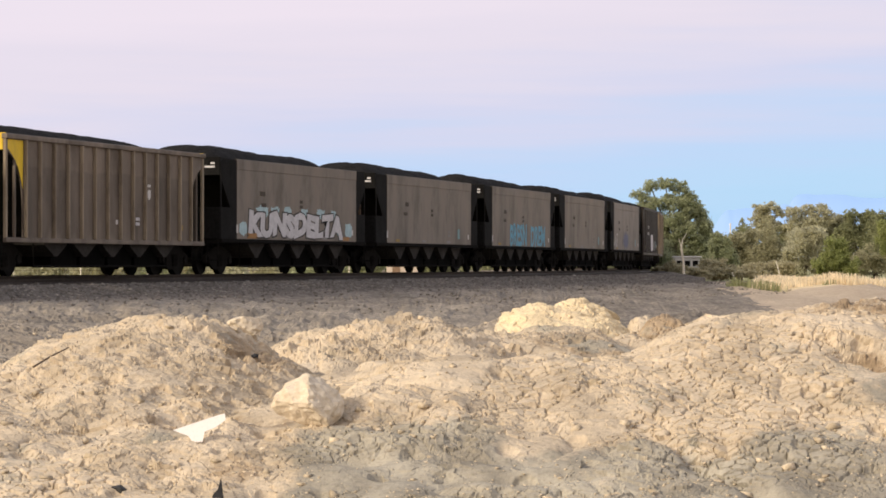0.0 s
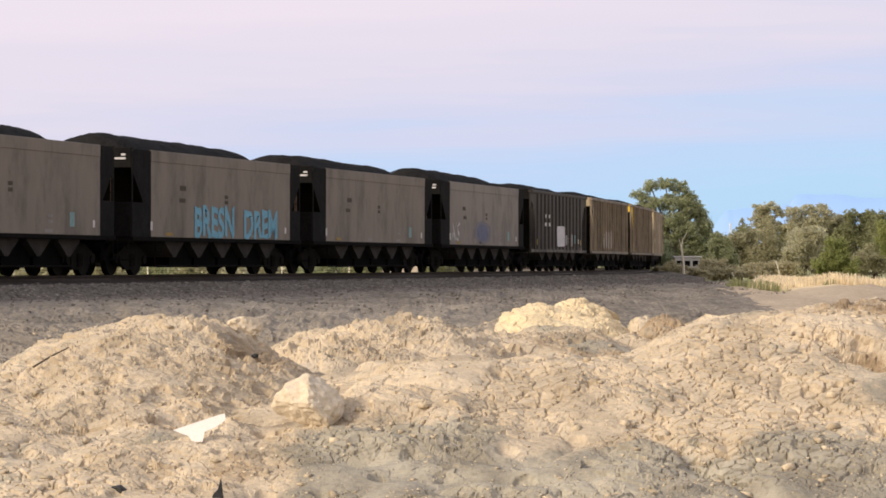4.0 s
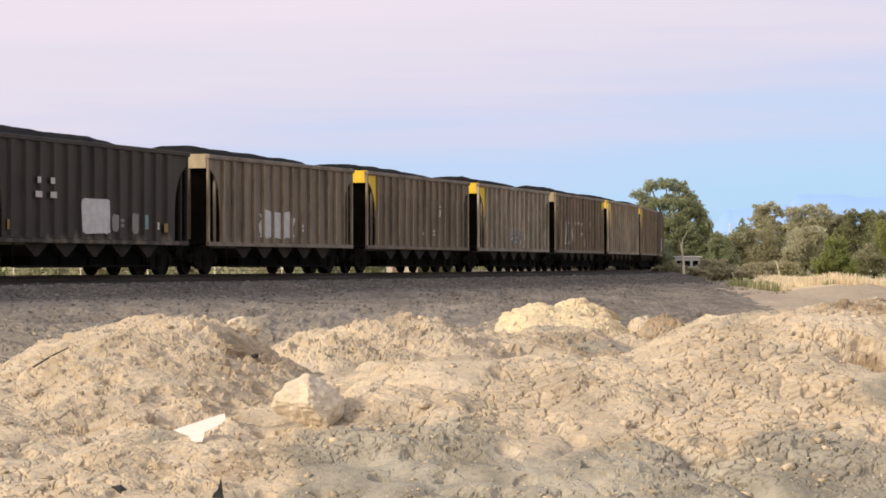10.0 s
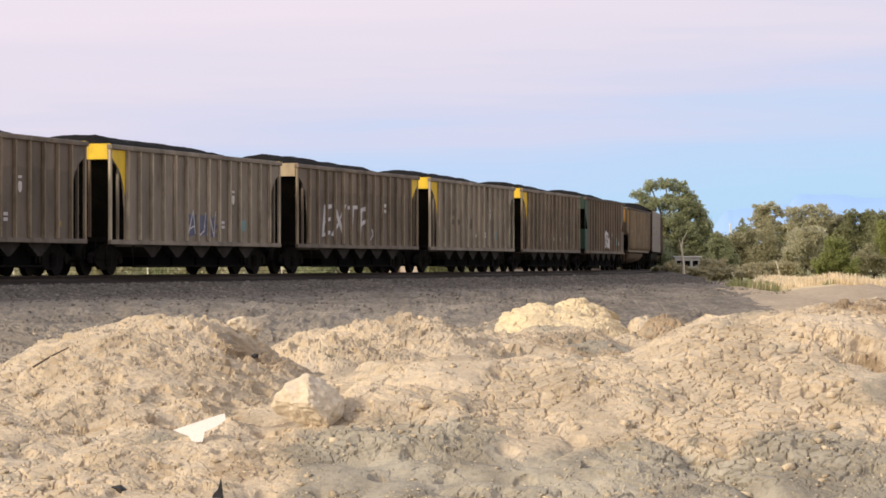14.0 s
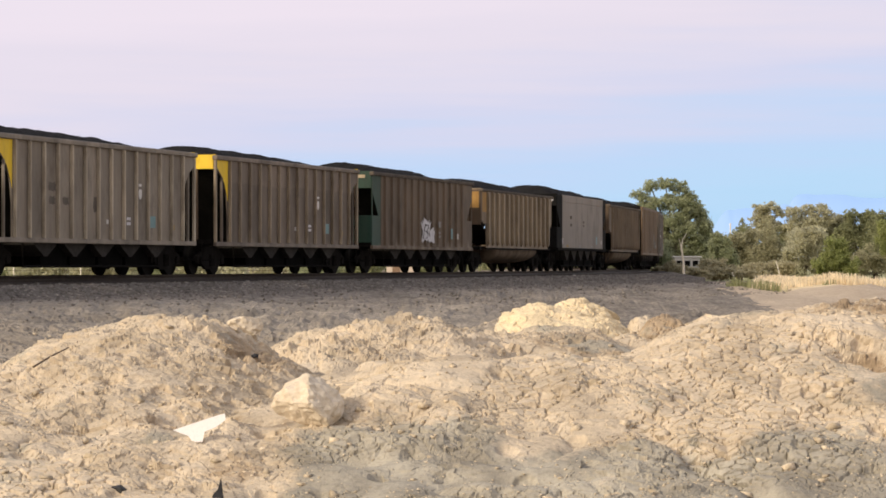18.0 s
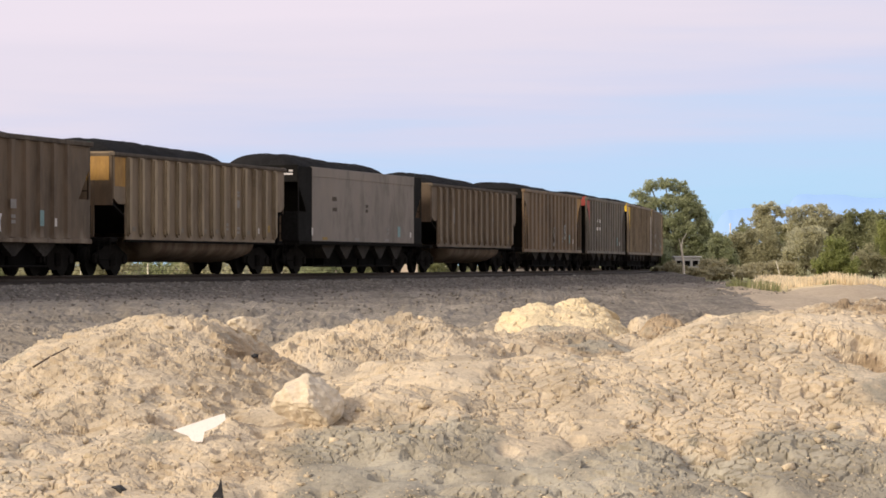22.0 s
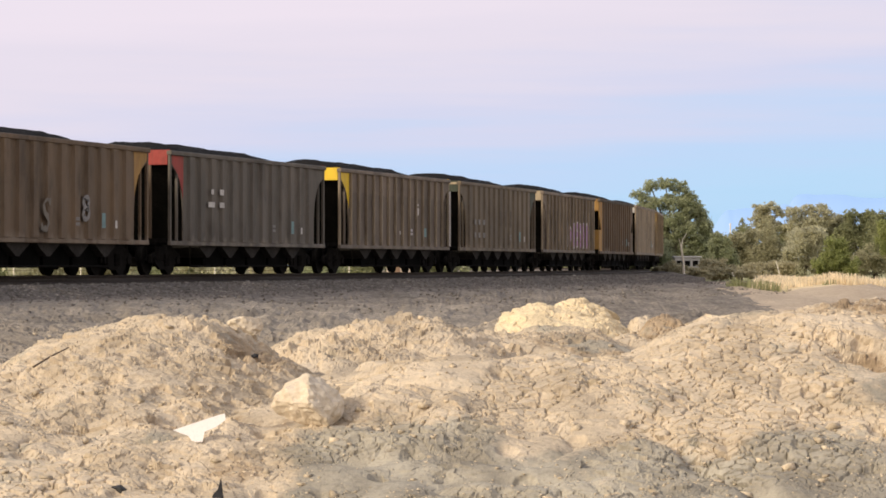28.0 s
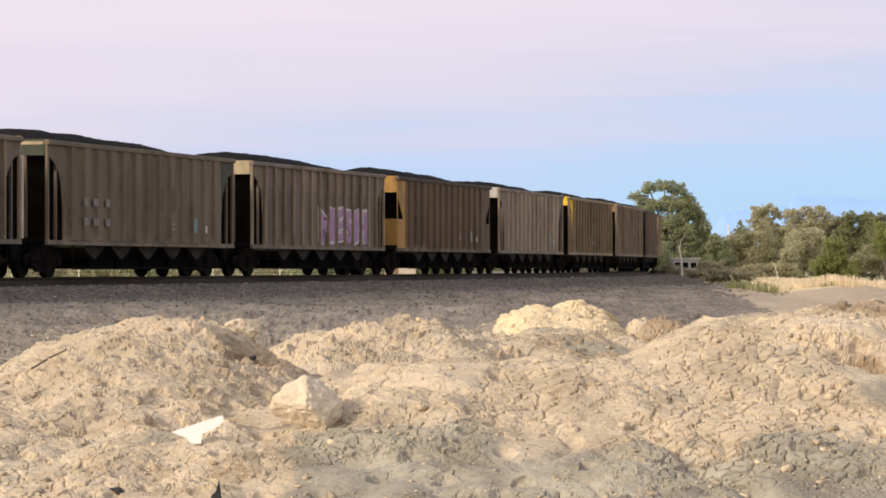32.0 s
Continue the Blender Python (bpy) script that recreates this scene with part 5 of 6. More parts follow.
def tree(name, label, cat, base, blobs, leaf, count, size, bark=BARK, r0=0.22, group=""):
    """Trunk and limbs that reach into the blobs of the crown."""
    ob = new(name)
    ob.location = base
    bx, by, bz = base
    loc = [(x - bx, y - by, z - bz, a, b_, c_) for x, y, z, a, b_, c_ in blobs]
    b = B()
    cx, cy = np.mean([q[0] for q in loc]), np.mean([q[1] for q in loc])
    lowest = max(0.6, min(q[2] - q[5] * 0.5 for q in loc))
    fork = Vector((cx * 0.4, cy * 0.4, lowest))
    mid = fork * 0.5 + Vector((0.08, 0, 0))
    rod(b, (0, 0, -0.3), mid, r0, 8, r0 * 0.85)
    rod(b, mid, fork, r0 * 0.85, 8, r0 * 0.7)
    part("trunk", b, bark, ob)
    for x, y, z, a, b_, c_ in loc:
        b = B()
        tip = Vector((x, y, z))
        knee = fork.lerp(tip, 0.5) + Vector((0, 0, 0.15 * (tip - fork).length * 0.5))
        rod(b, fork, knee, r0 * 0.5, 6, r0 * 0.33)
        rod(b, knee, tip, r0 * 0.33, 6, r0 * 0.12)
        for k in range(3):
            e = tip + Vector((math.cos(k * 2.1 + x) * a * 0.7, math.sin(k * 2.1 + x) * b_ * 0.7, c_ * (0.2 + 0.25 * k)))
            rod(b, tip, e, r0 * 0.12, 4, r0 * 0.04)
        part("limb", b, bark, ob)
    rg = np.random.default_rng(int(abs(bx) * 100 + by))
    crown = leaves("crown", blobs, count, size, leaf, None, rg)
    crown.data.transform(Matrix.Translation((-bx, -by, -bz)))
    crown.parent = ob
    tagged(ob, label, cat, group)
    return ob


def blob(d, x, y, rx, ry, depth=None):
    """A crown blob at distance d: x across and y up in milliradians of the view."""
    k = d / 4991.0
    rx, ry = rx * k, ry * k
    return ((x - 784) * k, d, 2.0 - (y - 469) * k, rx, depth or rx, ry)


def spot(d, x, z=0.6):
    return ((x - 784) * d / 4991.0, d, z)


D = 246
tree("cottonwood", "tall green cottonwood tree beside the track", "tree", spot(D, 1195), [blob(D, *q) for q in (
    (1132, 345, 17, 12), (1152, 330, 16, 13), (1178, 326, 20, 11), (1204, 332, 18, 12), (1222, 345, 15, 12), (1150, 360, 28, 15), (1192, 356, 32, 17), (1226, 374, 26, 19),
    (1180, 390, 36, 22), (1222, 408, 36, 26), (1247, 400, 15, 24), (1170, 425, 30, 26), (1205, 440, 36, 24), (1240, 440, 24, 24), (1236, 378, 12, 13), (1215, 365, 24, 15), (1254, 440, 13, 26), (1252, 465, 18, 14), (1142, 382, 18, 15))], L_GREEN, 34000, 0.10, r0=0.3)
SHRUBS = [
    ("green_shrub", "leafy green shrub behind the track", L_GREEN, 236, 1160, [(1150, 455, 26, 24), (1172, 450, 24, 30), (1130, 468, 26, 16), (1180, 470, 22, 18)], 2200, 0.16),
    ("olive_tree", "pale grey-green wild olive tree", L_OLIVE, 264, 1482, [(1480, 395, 24, 16), (1465, 405, 22, 22), (1495, 402, 20, 22), (1480, 425, 34, 26)], 3000, 0.17),
    ("dark_tree", "dark green tree behind the brush", L_DARK, 250, 1247, [(1247, 425, 16, 36), (1256, 440, 14, 34), (1236, 455, 22, 30)], 2600, 0.18),
    ("olive_tree", "pale grey-green wild olive tree with a flat crown", L_PALE, 262, 1356, [(1345, 372, 14, 10), (1362, 368, 16, 10), (1378, 376, 12, 10), (1352, 388, 24, 14), (1362, 405, 30, 18)], 2800, 0.16),
    ("olive_tree", "pale grey-green wild olive tree", L_PALE, 262, 1425, [(1403, 376, 18, 11), (1425, 372, 18, 11), (1455, 372, 20, 11), (1440, 388, 30, 16), (1470, 386, 14, 14), (1420, 402, 40, 20), (1400, 412, 26, 22)], 3800, 0.16),
    ("olive_shrub", "olive-grey shrub with pale leaves", L_OLIVE, 240, 1312, [(1312, 426, 26, 20), (1332, 414, 16, 14), (1295, 445, 28, 26), (1325, 460, 34, 30)], 3400, 0.16),
    ("olive_shrub", "olive-grey shrub with pale leaves", L_OLIVE, 238, 1365, [(1362, 430, 24, 34), (1380, 455, 28, 34), (1350, 465, 28, 28)], 3000, 0.16),
    ("olive_shrub", "broad olive-grey shrub with pale leaves", L_PALE, 236, 1425, [(1420, 430, 34, 28), (1450, 445, 30, 34), (1405, 465, 34, 26), (1440, 415, 26, 16)], 3800, 0.16),
    ("willow_bush", "fresh green willow bush", L_FRESH, 228, 1478, [(1480, 452, 26, 30), (1462, 470, 22, 22), (1500, 470, 26, 22), (1488, 432, 14, 14)], 3200, 0.15),
    ("dark_tree", "dark green broadleaf tree", L_DARK, 256, 1515, [(1512, 382, 20, 13), (1540, 384, 22, 13), (1505, 408, 28, 22), (1540, 425, 36, 34), (1490, 430, 24, 28)], 4200, 0.18),
    ("dark_tree", "dark green broadleaf tree", L_DARK, 252, 1580, [(1566, 384, 20, 13), (1590, 420, 36, 40), (1560, 440, 30, 34), (1610, 400, 30, 30)], 3600, 0.18),
    ("willow_bush", "fresh green willow bush at the wood's edge", L_FRESH, 230, 1570, [(1566, 415, 16, 26), (1575, 440, 18, 24)], 1400, 0.15),
    ("olive_shrub", "olive-green shrub at the wood's edge", L_OLIVE, 232, 1545, [(1535, 462, 30, 26), (1565, 468, 26, 26), (1510, 480, 24, 14), (1600, 465, 30, 30)], 2800, 0.16),
    ("dry_brush", "brown-grey dry brush by the field", L_BRUSH, 226, 1262, [(1262, 475, 26, 18), (1285, 480, 24, 14), (1240, 482, 18, 12)], 2000, 0.14),
    ("dry_brush", "brown-grey dry brush by the track", L_BRUSH, 222, 1205, [(1200, 480, 22, 12), (1225, 484, 20, 10), (1182, 482, 14, 10)], 2000, 0.13),
    ("dry_brush", "brown-grey dry brush under the olives", L_BRUSH, 226, 1345, [(1340, 478, 34, 14), (1385, 474, 30, 14), (1310, 480, 24, 13)], 2200, 0.14),
    ("dry_brush", "grey dry brush beside the track's end", L_BRUSH, 208, 1190, [(1172, 478, 14, 10), (1188, 474, 15, 13), (1215, 482, 20, 11), (1240, 484, 20, 10)], 2400, 0.13),
    ("dry_brush", "grey dry brush at the field's edge", L_BRUSH, 210, 1300, [(1270, 484, 22, 11), (1300, 485, 22, 10), (1330, 486, 16, 9)], 2000, 0.13),
    ("green_shrub", "leafy olive-green shrub at the field's edge", L_GREEN, 234, 1275, [(1276, 438, 22, 22), (1264, 460, 20, 20), (1290, 462, 22, 20), (1268, 418, 10, 10)], 2600, 0.16),
    ("olive_shrub", "distant olive-grey brush behind the trees", L_OLIVE, 290, 1400, [(1300, 465, 40, 18), (1370, 462, 40, 20), (1440, 460, 40, 22), (1500, 460, 40, 24), (1560, 460, 40, 26)], 4200, 0.22),
    ("dark_tree", "distant dark tree row", L_DARK, 300, 1300, [(1275, 428, 34, 20), (1318, 420, 30, 20), (1370, 425, 50, 26), (1430, 425, 50, 26), (1490, 420, 50, 26), (1550, 420, 50, 30)], 5200, 0.24),
]
for name, label, leaf, d, x, bl, cnt, sz in SHRUBS:
    tree(name, label, "shrub" if "shrub" in name or "brush" in name or "bush" in name else "tree", spot(d, x), [blob(d, *q) for q in bl], leaf, int(cnt * 2.8), sz * 0.66, r0=0.10, group="brush beside the field" if "brush" in name else "")

# low brush along the field behind the train
rg = np.random.default_rng(33)
for k in range(14):
    x = -62 + 6.2 * k
    dd = 300 + 25 * rg.random()
    bl = [(x + rg.uniform(-3, 3), dd + rg.uniform(-2, 2), 1.4 + rg.uniform(0, 0.6), rg.uniform(2.0, 3.2), 1.5, rg.uniform(1.1, 1.7)) for q in range(5)]
    # dark leaves from the tenth on stand in for shade under far cars
    tree("olive_shrub", "low green brush behind the railway", "shrub", (x, dd, 0.5), bl, (L_PALE, L_OLIVE, L_GREEN)[k % 3] if k < 9 else L_DARK, 1500, 0.24, r0=0.08, group="brush behind the railway")

# a low tan shed and a wire fence, seen under the cars
SHED = material("tan_render", (0.50, 0.42, 0.36), (0.60, 0.51, 0.44), 0.9, 1.0, 8.0, 0.2, 0.02, c=(0.42, 0.35, 0.30))
shed = new("shed")
shed.location = spot(292, 712, 0.55)
b = B()
box(b, -1.6, 1.6, -2.0, 2.0, -0.2, 2.0, 0.03)
part("wall", b, SHED, shed)
b = B()
prism(b, [(-1.9, 2.0), (1.9, 2.0), (1.6, 2.7), (-1.6, 2.7)], -2.4, 2.4)
part("roof", b, material("grey_sheet_roof", (0.30, 0.29, 0.28), (0.40, 0.39, 0.38), 0.6, 1.0, 8.0, 0.1, 0.02), shed)
b = B()
box(b, -1.0, -0.2, -2.03, -2.003, 0.0, 1.8)
part("door", b, material("brown_door", (0.20, 0.13, 0.09), (0.28, 0.18, 0.12), 0.7, 2.0, 10.0, 0.1, 0.01), shed)
tagged(shed, "low tan shed with a grey roof behind the railway", "shed")
fence = new("fence")
fence.location = spot(252, 380, 0.6)
for k in range(7):
    b = B()
    rod(b, (-24 + 6.0 * k, 0, -0.2), (-24 + 6.0 * k, 0, 1.5), 0.06, 6)
    part("post", b, BARK_PALE, fence)
for z in (0.5, 0.9, 1.3):
    b = B()
    rod(b, (-24, -0.06, z), (12.4, -0.06, z), 0.012, 4)
    part("wire", b, SHADED_GRIME, fence)
tagged(fence, "pale wooden post and wire fence behind the railway", "fence")

# a small conifer top far behind
con = new("conifer")
con.location = spot(320, 1314)
b = B()
rod(b, (0, 0, 0), (0, 0, 6.4), 0.16, 6, 0.04)
part("trunk", b, BARK, con)
rg = np.random.default_rng(5)
cn = leaves("crown", [(0, 0, 2.0 + 0.62 * k, 1.5 - 0.18 * k, 1.5 - 0.18 * k, 0.5) for k in range(8)], 1500, 0.2, L_DARK, con, rg)
tagged(con, "small dark conifer rising behind the brush", "tree")

# pale forked trunk beside the track
st = new("dead_tree")
st.location = spot(200, 1209, 0.7)
b = B()
rod(b, (0.10, 0, -0.2), (0.03, 0, 1.5), 0.10, 8, 0.085)
rod(b, (0.03, 0, 1.5), (-0.12, 0, 2.5), 0.085, 8, 0.07)
part("trunk", b, BARK_PALE, st)
b = B()
rod(b, (-0.12, 0, 2.5), (-0.02, 0.1, 3.1), 0.055, 6, 0.035)
rod(b, (-0.02, 0.1, 3.1), (0.3, 0.1, 3.6), 0.035, 6, 0.015)
rod(b, (-0.12, 0, 2.5), (-0.3, -0.1, 3.2), 0.045, 6, 0.02)
part("limb", b, BARK_PALE, st)
tagged(st, "pale bare forked tree trunk by the track", "tree")
for x0, y0, x1, y1, d, r in ((1296, 482, 1304, 494, 208, 0.05), (1374, 462, 1381, 484, 214, 0.04)):
    k = d / 4991.0
    b = B()
    rod(b, ((x0 - 784) * k, d, 2 - (y0 - 469) * k), ((x1 - 784) * k, d - 0.4, 2 - (y1 - 469) * k - 0.4), r * 0.6, 6, r)
    tagged(part("dead_branch", b, BARK_PALE, None), "bleached dead branch stuck in the brush", "branch")

# a white trailer half hidden in the brush
WHITE = material("white_sheet_metal", (0.62, 0.62, 0.62), (0.74, 0.74, 0.73), 0.5, 2.0, 15.0, 0.1, 0.01, c=(0.5, 0.5, 0.5))
tr = new("trailer")
tr.location = spot(232, 1216, 0.6)
b = B()
box(b, -1.15, 1.15, -0.9, 0.9, 2.0, 2.12, 0.03)
part("roof", b, WHITE, tr)
b = B()
box(b, -1.05, 1.0, -0.8, 0.8, 0.7, 1.98, 0.02)
part("body", b, material("trailer_grey", (0.52, 0.52, 0.50), (0.64, 0.64, 0.62), 0.6, 2.0, 15.0, 0.1, 0.01), tr)
b = B()
for k in range(3):
    box(b, -0.9 + 0.65 * k, -0.45 + 0.65 * k, -0.815, -0.803, 1.3, 1.75)
part("window_strip", b, BLACK, tr)
for wx in (-0.4, 0.4):
    b = B()
    rod(b, (wx, -0.85, 0.35), (wx, -0.65, 0.35), 0.35, 14)
    part("wheel", b, SHADED_GRIME, tr)
tagged(tr, "white-roofed trailer half hidden in the brush", "trailer")
# utility pole far off
up = new("utility_pole")
up.location = spot(420, 1293, 0.6)
b = B()
rod(b, (0, 0, -0.3), (0, 0, 7.4), 0.13, 8, 0.09)
part("pole", b, BARK_PALE, up)
b = B()
rod(b, (0, 0, 7.4), (0, 0, 7.6), 0.16, 8, 0.1)
part("cap", b, BARK_PALE, up)
tagged(up, "pale wooden utility pole far behind the brush", "pole")


def grass(name, label, x0, x1, y0, y1, n, h, mat, rng, edge=1.0, lean=0.0):
    px = rng.uniform(x0, x1, n)
    py = rng.uniform(y0, y1, n)
    t = fbm(px * 0.5, py * 0.2, 90, 3)
    k = (t > -0.9 * edge) & (px > lean * py + 0.8 * t)
    px, py = px[k], py[k]
    m = len(px)
    pz = ground_z(px, py, False)
    hh = h * rng.uniform(0.5, 1.2, m) * (1 + 0.35 * fbm(px * 0.5, py * 0.25, 91, 3))
    w = rng.uniform(0.008, 0.022, m)
    lx, ly = rng.normal(0, 0.14, m) * hh, rng.normal(0, 0.14, m) * hh
    a = rng.uniform(0, 3.14, m)
    dx, dy = np.cos(a) * w, np.sin(a) * w
    q = np.stack([np.stack([px - dx, py - dy, pz - 0.05], -1), np.stack([px + dx, py + dy, pz - 0.05], -1), np.stack([px + lx + dx * 0.7, py + ly + dy * 0.7, pz + hh], -1), np.stack([px + lx - dx * 0.7, py + ly - dy * 0.7, pz + hh * 0.97], -1)], 1)
    o = mesh_np(name, q.reshape(-1, 3), np.arange(4 * m).reshape(m, 4), mat)
    return tagged(o, label, "grass", kind="stuff")


G_DRY = leaf_mat("dry_grass_blade", (0.88, 0.76, 0.55), (0.94, 0.84, 0.65))
G_GREEN = leaf_mat("reed_blade", (0.25, 0.265, 0.125), (0.36, 0.36, 0.19))
rng = np.random.default_rng(21)
grass("dry_grass", "tall cream dry grass in the field", 14.0, 29.0, 129, 175, 62000, 0.38, G_DRY, rng, 1.0, 0.1150)
grass("dry_grass", "cream dry grass along the wood's edge", 20.5, 32.0, 175, 206, 9000, 0.36, G_DRY, rng, 1.0, 0.1135)
grass("dry_grass", "short cream grass at the field's ragged edge", 17.5, 27.0, 132, 149, 4200, 0.20, G_DRY, rng, 0.2, 0.124)
grass("reeds", "green reeds beside the dry grass", 13.6, 15.6, 127, 136, 1500, 0.36, G_GREEN, rng, 0.3)
grass("reeds", "low green reeds beside the dry grass", 14.0, 18.0, 128, 136, 1500, 0.24, G_GREEN, rng, 0.2)

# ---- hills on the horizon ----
HILL = bpy.data.materials.new("far_hills_haze")
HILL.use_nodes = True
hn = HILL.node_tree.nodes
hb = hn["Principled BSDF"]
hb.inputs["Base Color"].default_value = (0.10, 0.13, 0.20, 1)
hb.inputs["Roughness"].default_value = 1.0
# distance haze is put in as a pale blue glow
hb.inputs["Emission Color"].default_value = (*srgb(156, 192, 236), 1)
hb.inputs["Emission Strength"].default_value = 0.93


def ridge(dist, x0, x1, height, seed, label):
    """A long uneven ridge with a flat back."""
    n_ = 160
    xs = np.linspace(x0, x1, n_)
    t = (xs - x0) / (x1 - x0)
    hh = height(t) * (1 + 0.06 * fbm(t * 9, t * 0 + seed, seed, 4))
    v = []
    for yy, f in ((dist - 60, 0.0), (dist - 20, 0.6), (dist, 1.0), (dist + 80, 0.0)):
        v.append(np.stack([xs, np.full(n_, yy), 0.2 + f * hh], -1))
    v = np.concatenate(v)
    i, j = np.meshgrid(np.arange(3), np.arange(n_ - 1), indexing="ij")
    f = np.stack([i * n_ + j, i * n_ + j + 1, (i + 1) * n_ + j + 1, (i + 1) * n_ + j], -1).reshape(-1, 4)
    return tagged(mesh_np("hill_backdrop", v, f, HILL), label, "hill", kind="structure")


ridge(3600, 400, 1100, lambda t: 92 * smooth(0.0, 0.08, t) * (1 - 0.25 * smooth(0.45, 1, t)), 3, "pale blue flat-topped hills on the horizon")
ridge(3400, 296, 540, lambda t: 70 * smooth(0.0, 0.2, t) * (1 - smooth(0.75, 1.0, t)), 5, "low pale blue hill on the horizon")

# ---- litter and rocks on the lot ----
BOULDER = material("pale_clay_block", (0.60, 0.51, 0.39), (0.74, 0.65, 0.53), 0.95, 2.0, 12.0, 0.8, 0.04, c=(0.54, 0.44, 0.31), spec=0.1)


def lump(name, x, y, z, rx, ry, rz, seed, mat, label, cat="rock", peak=False):
    """A broken block: a subdivided ball with flattened faces and pits."""
    b = B()
    bmesh.ops.create_icosphere(b, subdivisions=4, radius=1)
    rr = np.random.default_rng(seed)
    planes = rr.normal(size=(11, 3))
    planes /= np.linalg.norm(planes, axis=1)[:, None]
    if peak:
        planes[:5] = [(-0.50, -0.25, 0.83), (0.62, -0.22, 0.75), (-0.30, -0.90, 0.30), (0.45, -0.85, 0.25), (0.05, -0.75, 0.65)]
    lev = rr.uniform(0.5, 0.85, 11)
    if peak:
        lev[:5] = 0.78, 0.72, 0.72, 0.74, 0.84
    co = np.array([v.co[:] for v in b.verts])
    for p, l_ in zip(planes, lev):
        dd = co @ p
        co = co - np.outer(np.maximum(dd - l_, 0) * 0.92, p)
    ns_ = np.array([noise.noise(Vector(c * 3.1 + seed)) * 0.11 + abs(noise.noise(Vector(c * 7 + seed))) * 0.10 + noise.noise(Vector(c * 17 + seed)) * 0.03 for c in co])
    co = co * (1 + ns_[:, None]) * np.array([rx, ry, rz])
    for v, c in zip(b.verts, co):
        v.co = c
    o = part(name, b, mat, None)
    o.location, o.rotation_euler = (x, y, z), (0, 0, 0.1 * math.sin(seed))
    return tagged(o, label, cat)


lump("boulder", -1.62, 33.75, 0.34, 0.42, 0.40, 0.345, 4, BOULDER, "pale block of hard clay on the dug earth", peak=True)
lump("boulder", -2.96, 42.0, 1.10, 0.27, 0.28, 0.18, 4, BOULDER, "pale clod on the heap's shoulder")
SCRAP = material("white_plastic", (0.84, 0.82, 0.81), (0.90, 0.88, 0.87), 0.4, 3.0, 30.0, 0.05, 0.01, c=(0.80, 0.78, 0.77))
DARKP = material("black_plastic", (0.02, 0.02, 0.022), (0.04, 0.04, 0.042), 0.6, 3.0, 30.0, 0.1, 0.01)
b = B()
prism(b, [(-0.30, -0.03), (0.23, 0.145), (0.31, 0.165), (0.32, 0.09), (0.20, 0.0), (0.07, -0.05), (0.05, -0.17), (-0.07, -0.17), (-0.12, -0.10), (-0.2, -0.07)], -0.010, 0.010)
sc = part("plastic_scrap", b, SCRAP, None)
sc.matrix_world = pose(-2.88, 33.2, 0.085, -10, 0, 4)
tagged(sc, "torn white plastic sheet scrap on the earth", "scrap")
b = B()
prism(b, [(-0.075, -0.12), (0.075, -0.12), (0.06, 0.03), (0.045, 0.16), (0.01, 0.03), (-0.045, -0.03)], -0.01, 0.01)
sp = part("plastic_shard", b, DARKP, None)
sp.matrix_world = pose(-2.48, 30.95, -0.49, -12, 0, 8)
tagged(sp, "torn black plastic shard sticking from the earth", "scrap")
lump("dark_stone", -3.58, 31.3, -0.50, 0.12, 0.09, 0.055, 12, DARKP, "small dark stone on the grey earth")
lump("dark_stone", -2.60, 38.90, 0.74, 0.075, 0.06, 0.04, 15, DARKP, "small dark clod on the heap's flank")
TWIG = material("grey_twig", (0.10, 0.075, 0.055), (0.17, 0.13, 0.10), 0.9, 5.0, 30.0, 0.3, 0.01)
b = B()
rod(b, (-5.34, 36.74, 0.67), (-5.16, 37.15, 0.80), 0.016, 6, 0.013)
rod(b, (-5.16, 37.15, 0.80), (-4.99, 37.60, 0.90), 0.013, 6, 0.007)
tagged(part("twig", b, TWIG, None), "thin grey stick lying on the heap", "stick")

grass("weed_tuft", "small dry weed on the heap's crest", -4.28, -4.05, 39.85, 40.1, 60, 0.24, G_DRY, rng)

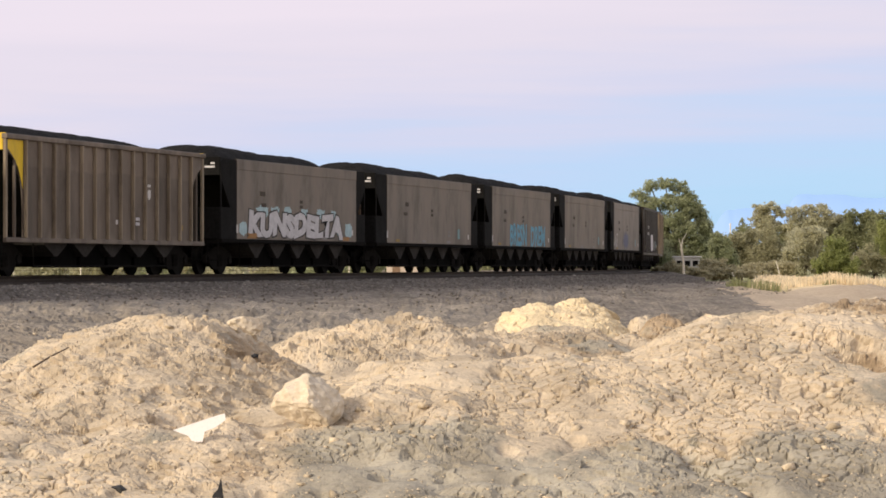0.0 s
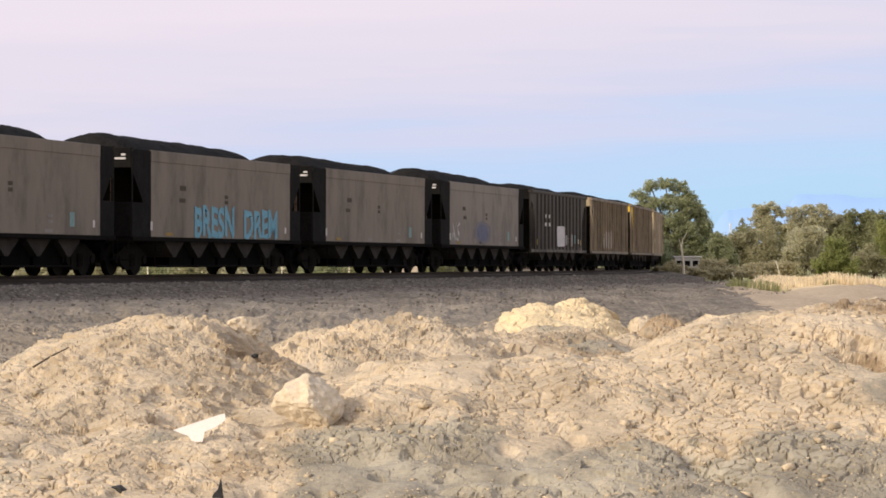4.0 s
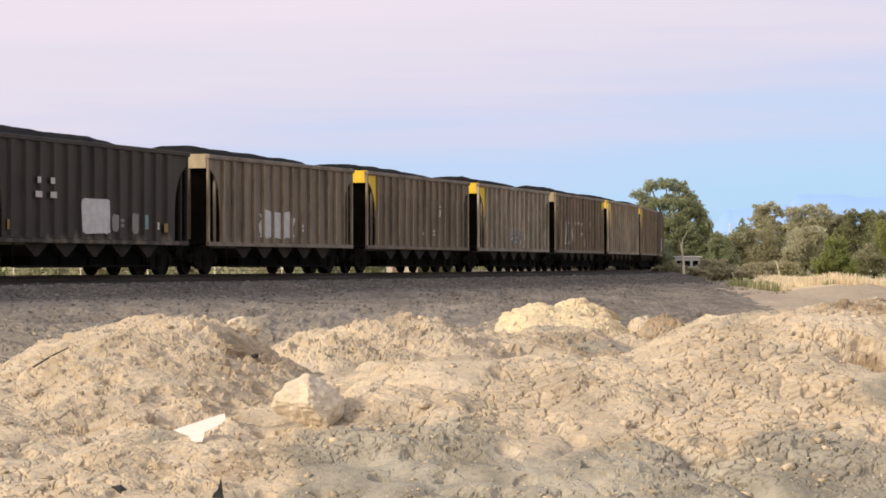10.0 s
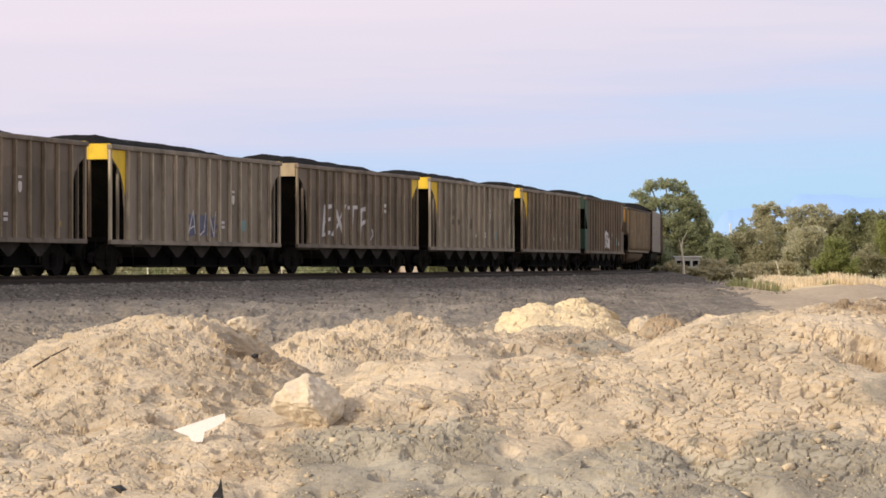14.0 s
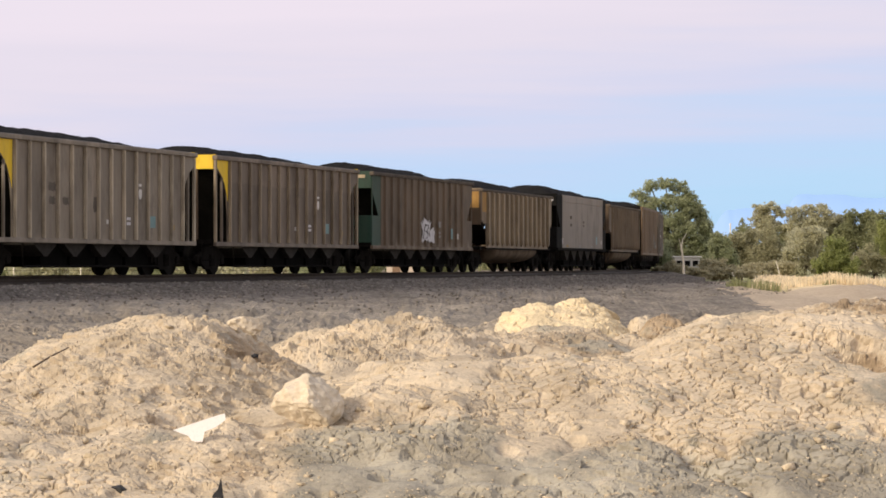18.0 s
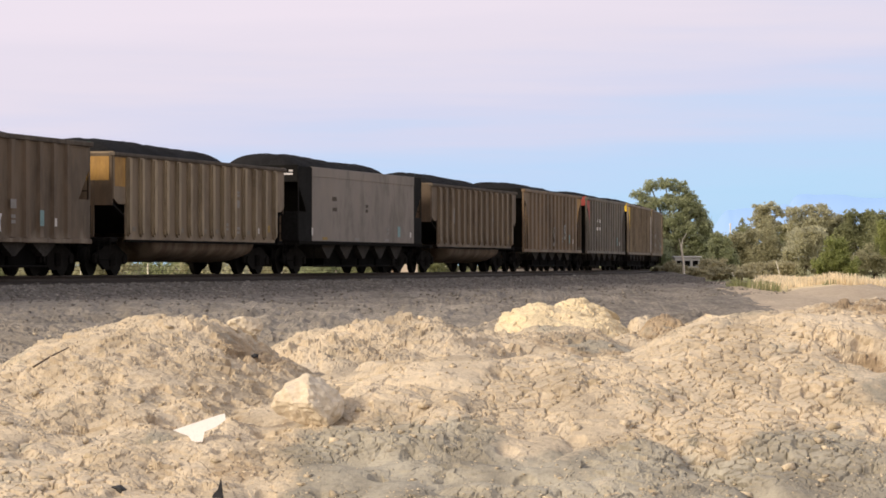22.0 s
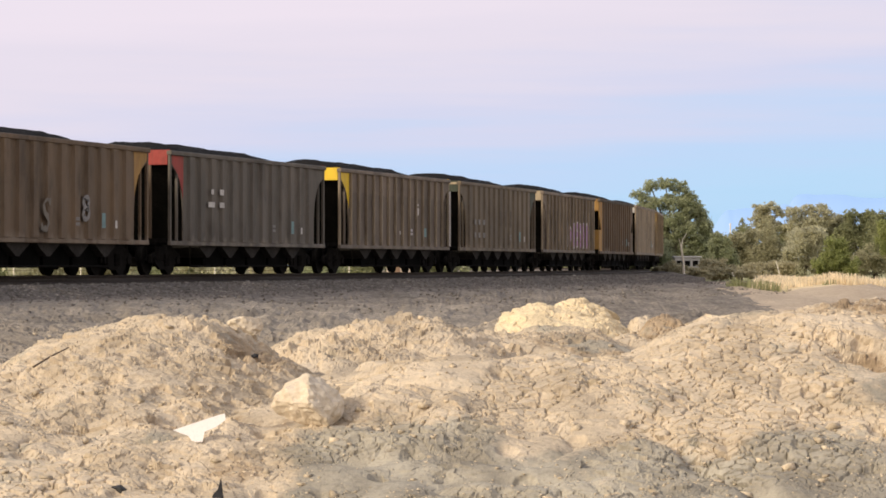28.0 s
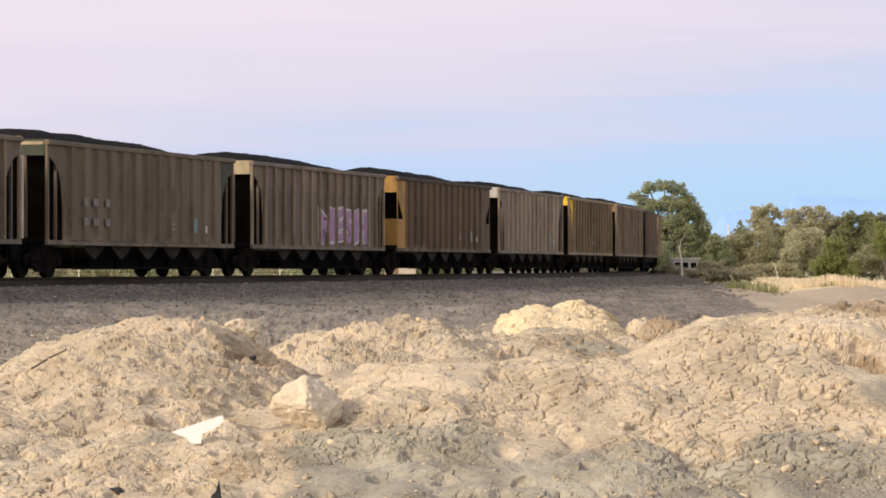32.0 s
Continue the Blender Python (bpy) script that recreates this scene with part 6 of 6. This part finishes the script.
# ---- ties, last ----
tie_me = None
for k in range(300):
    s = -46 + 0.54 * k
    x, y, th = rail_at(s)
    if tie_me is None:
        b = B()
        box(b, -0.11, 0.11, -1.3, 1.3, -0.16, 0.025, 0.01)
        o = part("tie", b, WOOD, bed)
        tie_me = o.data
    else:
        o = new("tie", tie_me)
        o.parent = bed
    o.matrix_basis = pose(float(x), float(y), RAIL_Z - 0.19, 0, 0, math.degrees(float(th)))

# ---- motions ----
SPEED, PITCH = 9.83, 16.05
AHEAD = [(0, -0.1), (1, 0.05), (2, -0.05), (3, 0.05), (5, -0.3), (6, -0.56), (7, -0.42), (8, -0.51), (9, -0.73), (10, -0.8), (11, -0.56), (12, -0.73), (13, -0.55), (14, -0.29), (15.5, -0.25), (17, -0.24), (18, 0.19), (19, -0.05),
         (20, 0.5), (21, 0.36), (22, 1.0), (23, 1.25), (24, 1.5), (25, 1.87), (26.5, 1.95), (28, 2.0), (29, 2.23), (30, 2.54), (31, 3.0), (32, 3.55)]


def car_pose(i, t):
    s = 0.8 + PITCH * (i - 2) - SPEED * t - np.interp(t, [a for a, _ in AHEAD], [b_ for _, b_ in AHEAD])
    x0, y0, _ = rail_at(s - BOGIE_X)
    x1, y1, _ = rail_at(s + BOGIE_X)
    return pose((x0 + x1) / 2, (y0 + y1) / 2, RAIL_Z, 0, 0, math.degrees(math.atan2(y1 - y0, x1 - x0)))


def motions():
    for i, c in cars.items():
        walk(c, [(t, car_pose(i, t)) for t in range(33)])
    # the wheels roll: one turning per axle of a bogie, shared by all bogies
    turn = math.degrees(SPEED / WH)
    keyed = {}
    for i, c in cars.items():
        for bog in c.children:
            if not bog.name.startswith("bogie"):
                continue
            for w in bog.children:
                if not w.name.startswith("wheelset"):
                    continue
                ax = round(w.location.x, 2)
                if ax not in keyed:
                    keyed[ax] = w
                    walk(w, [(k / 15, pose(ax, 0, WH, 0, -turn * k / 15, 0)) for k in range(481)])
                else:
                    src = keyed[ax].animation_data
                    w.rotation_mode = "QUATERNION"
                    a = w.animation_data_create()
                    a.action = src.action
                    a.action_slot = src.action_slot


motions()
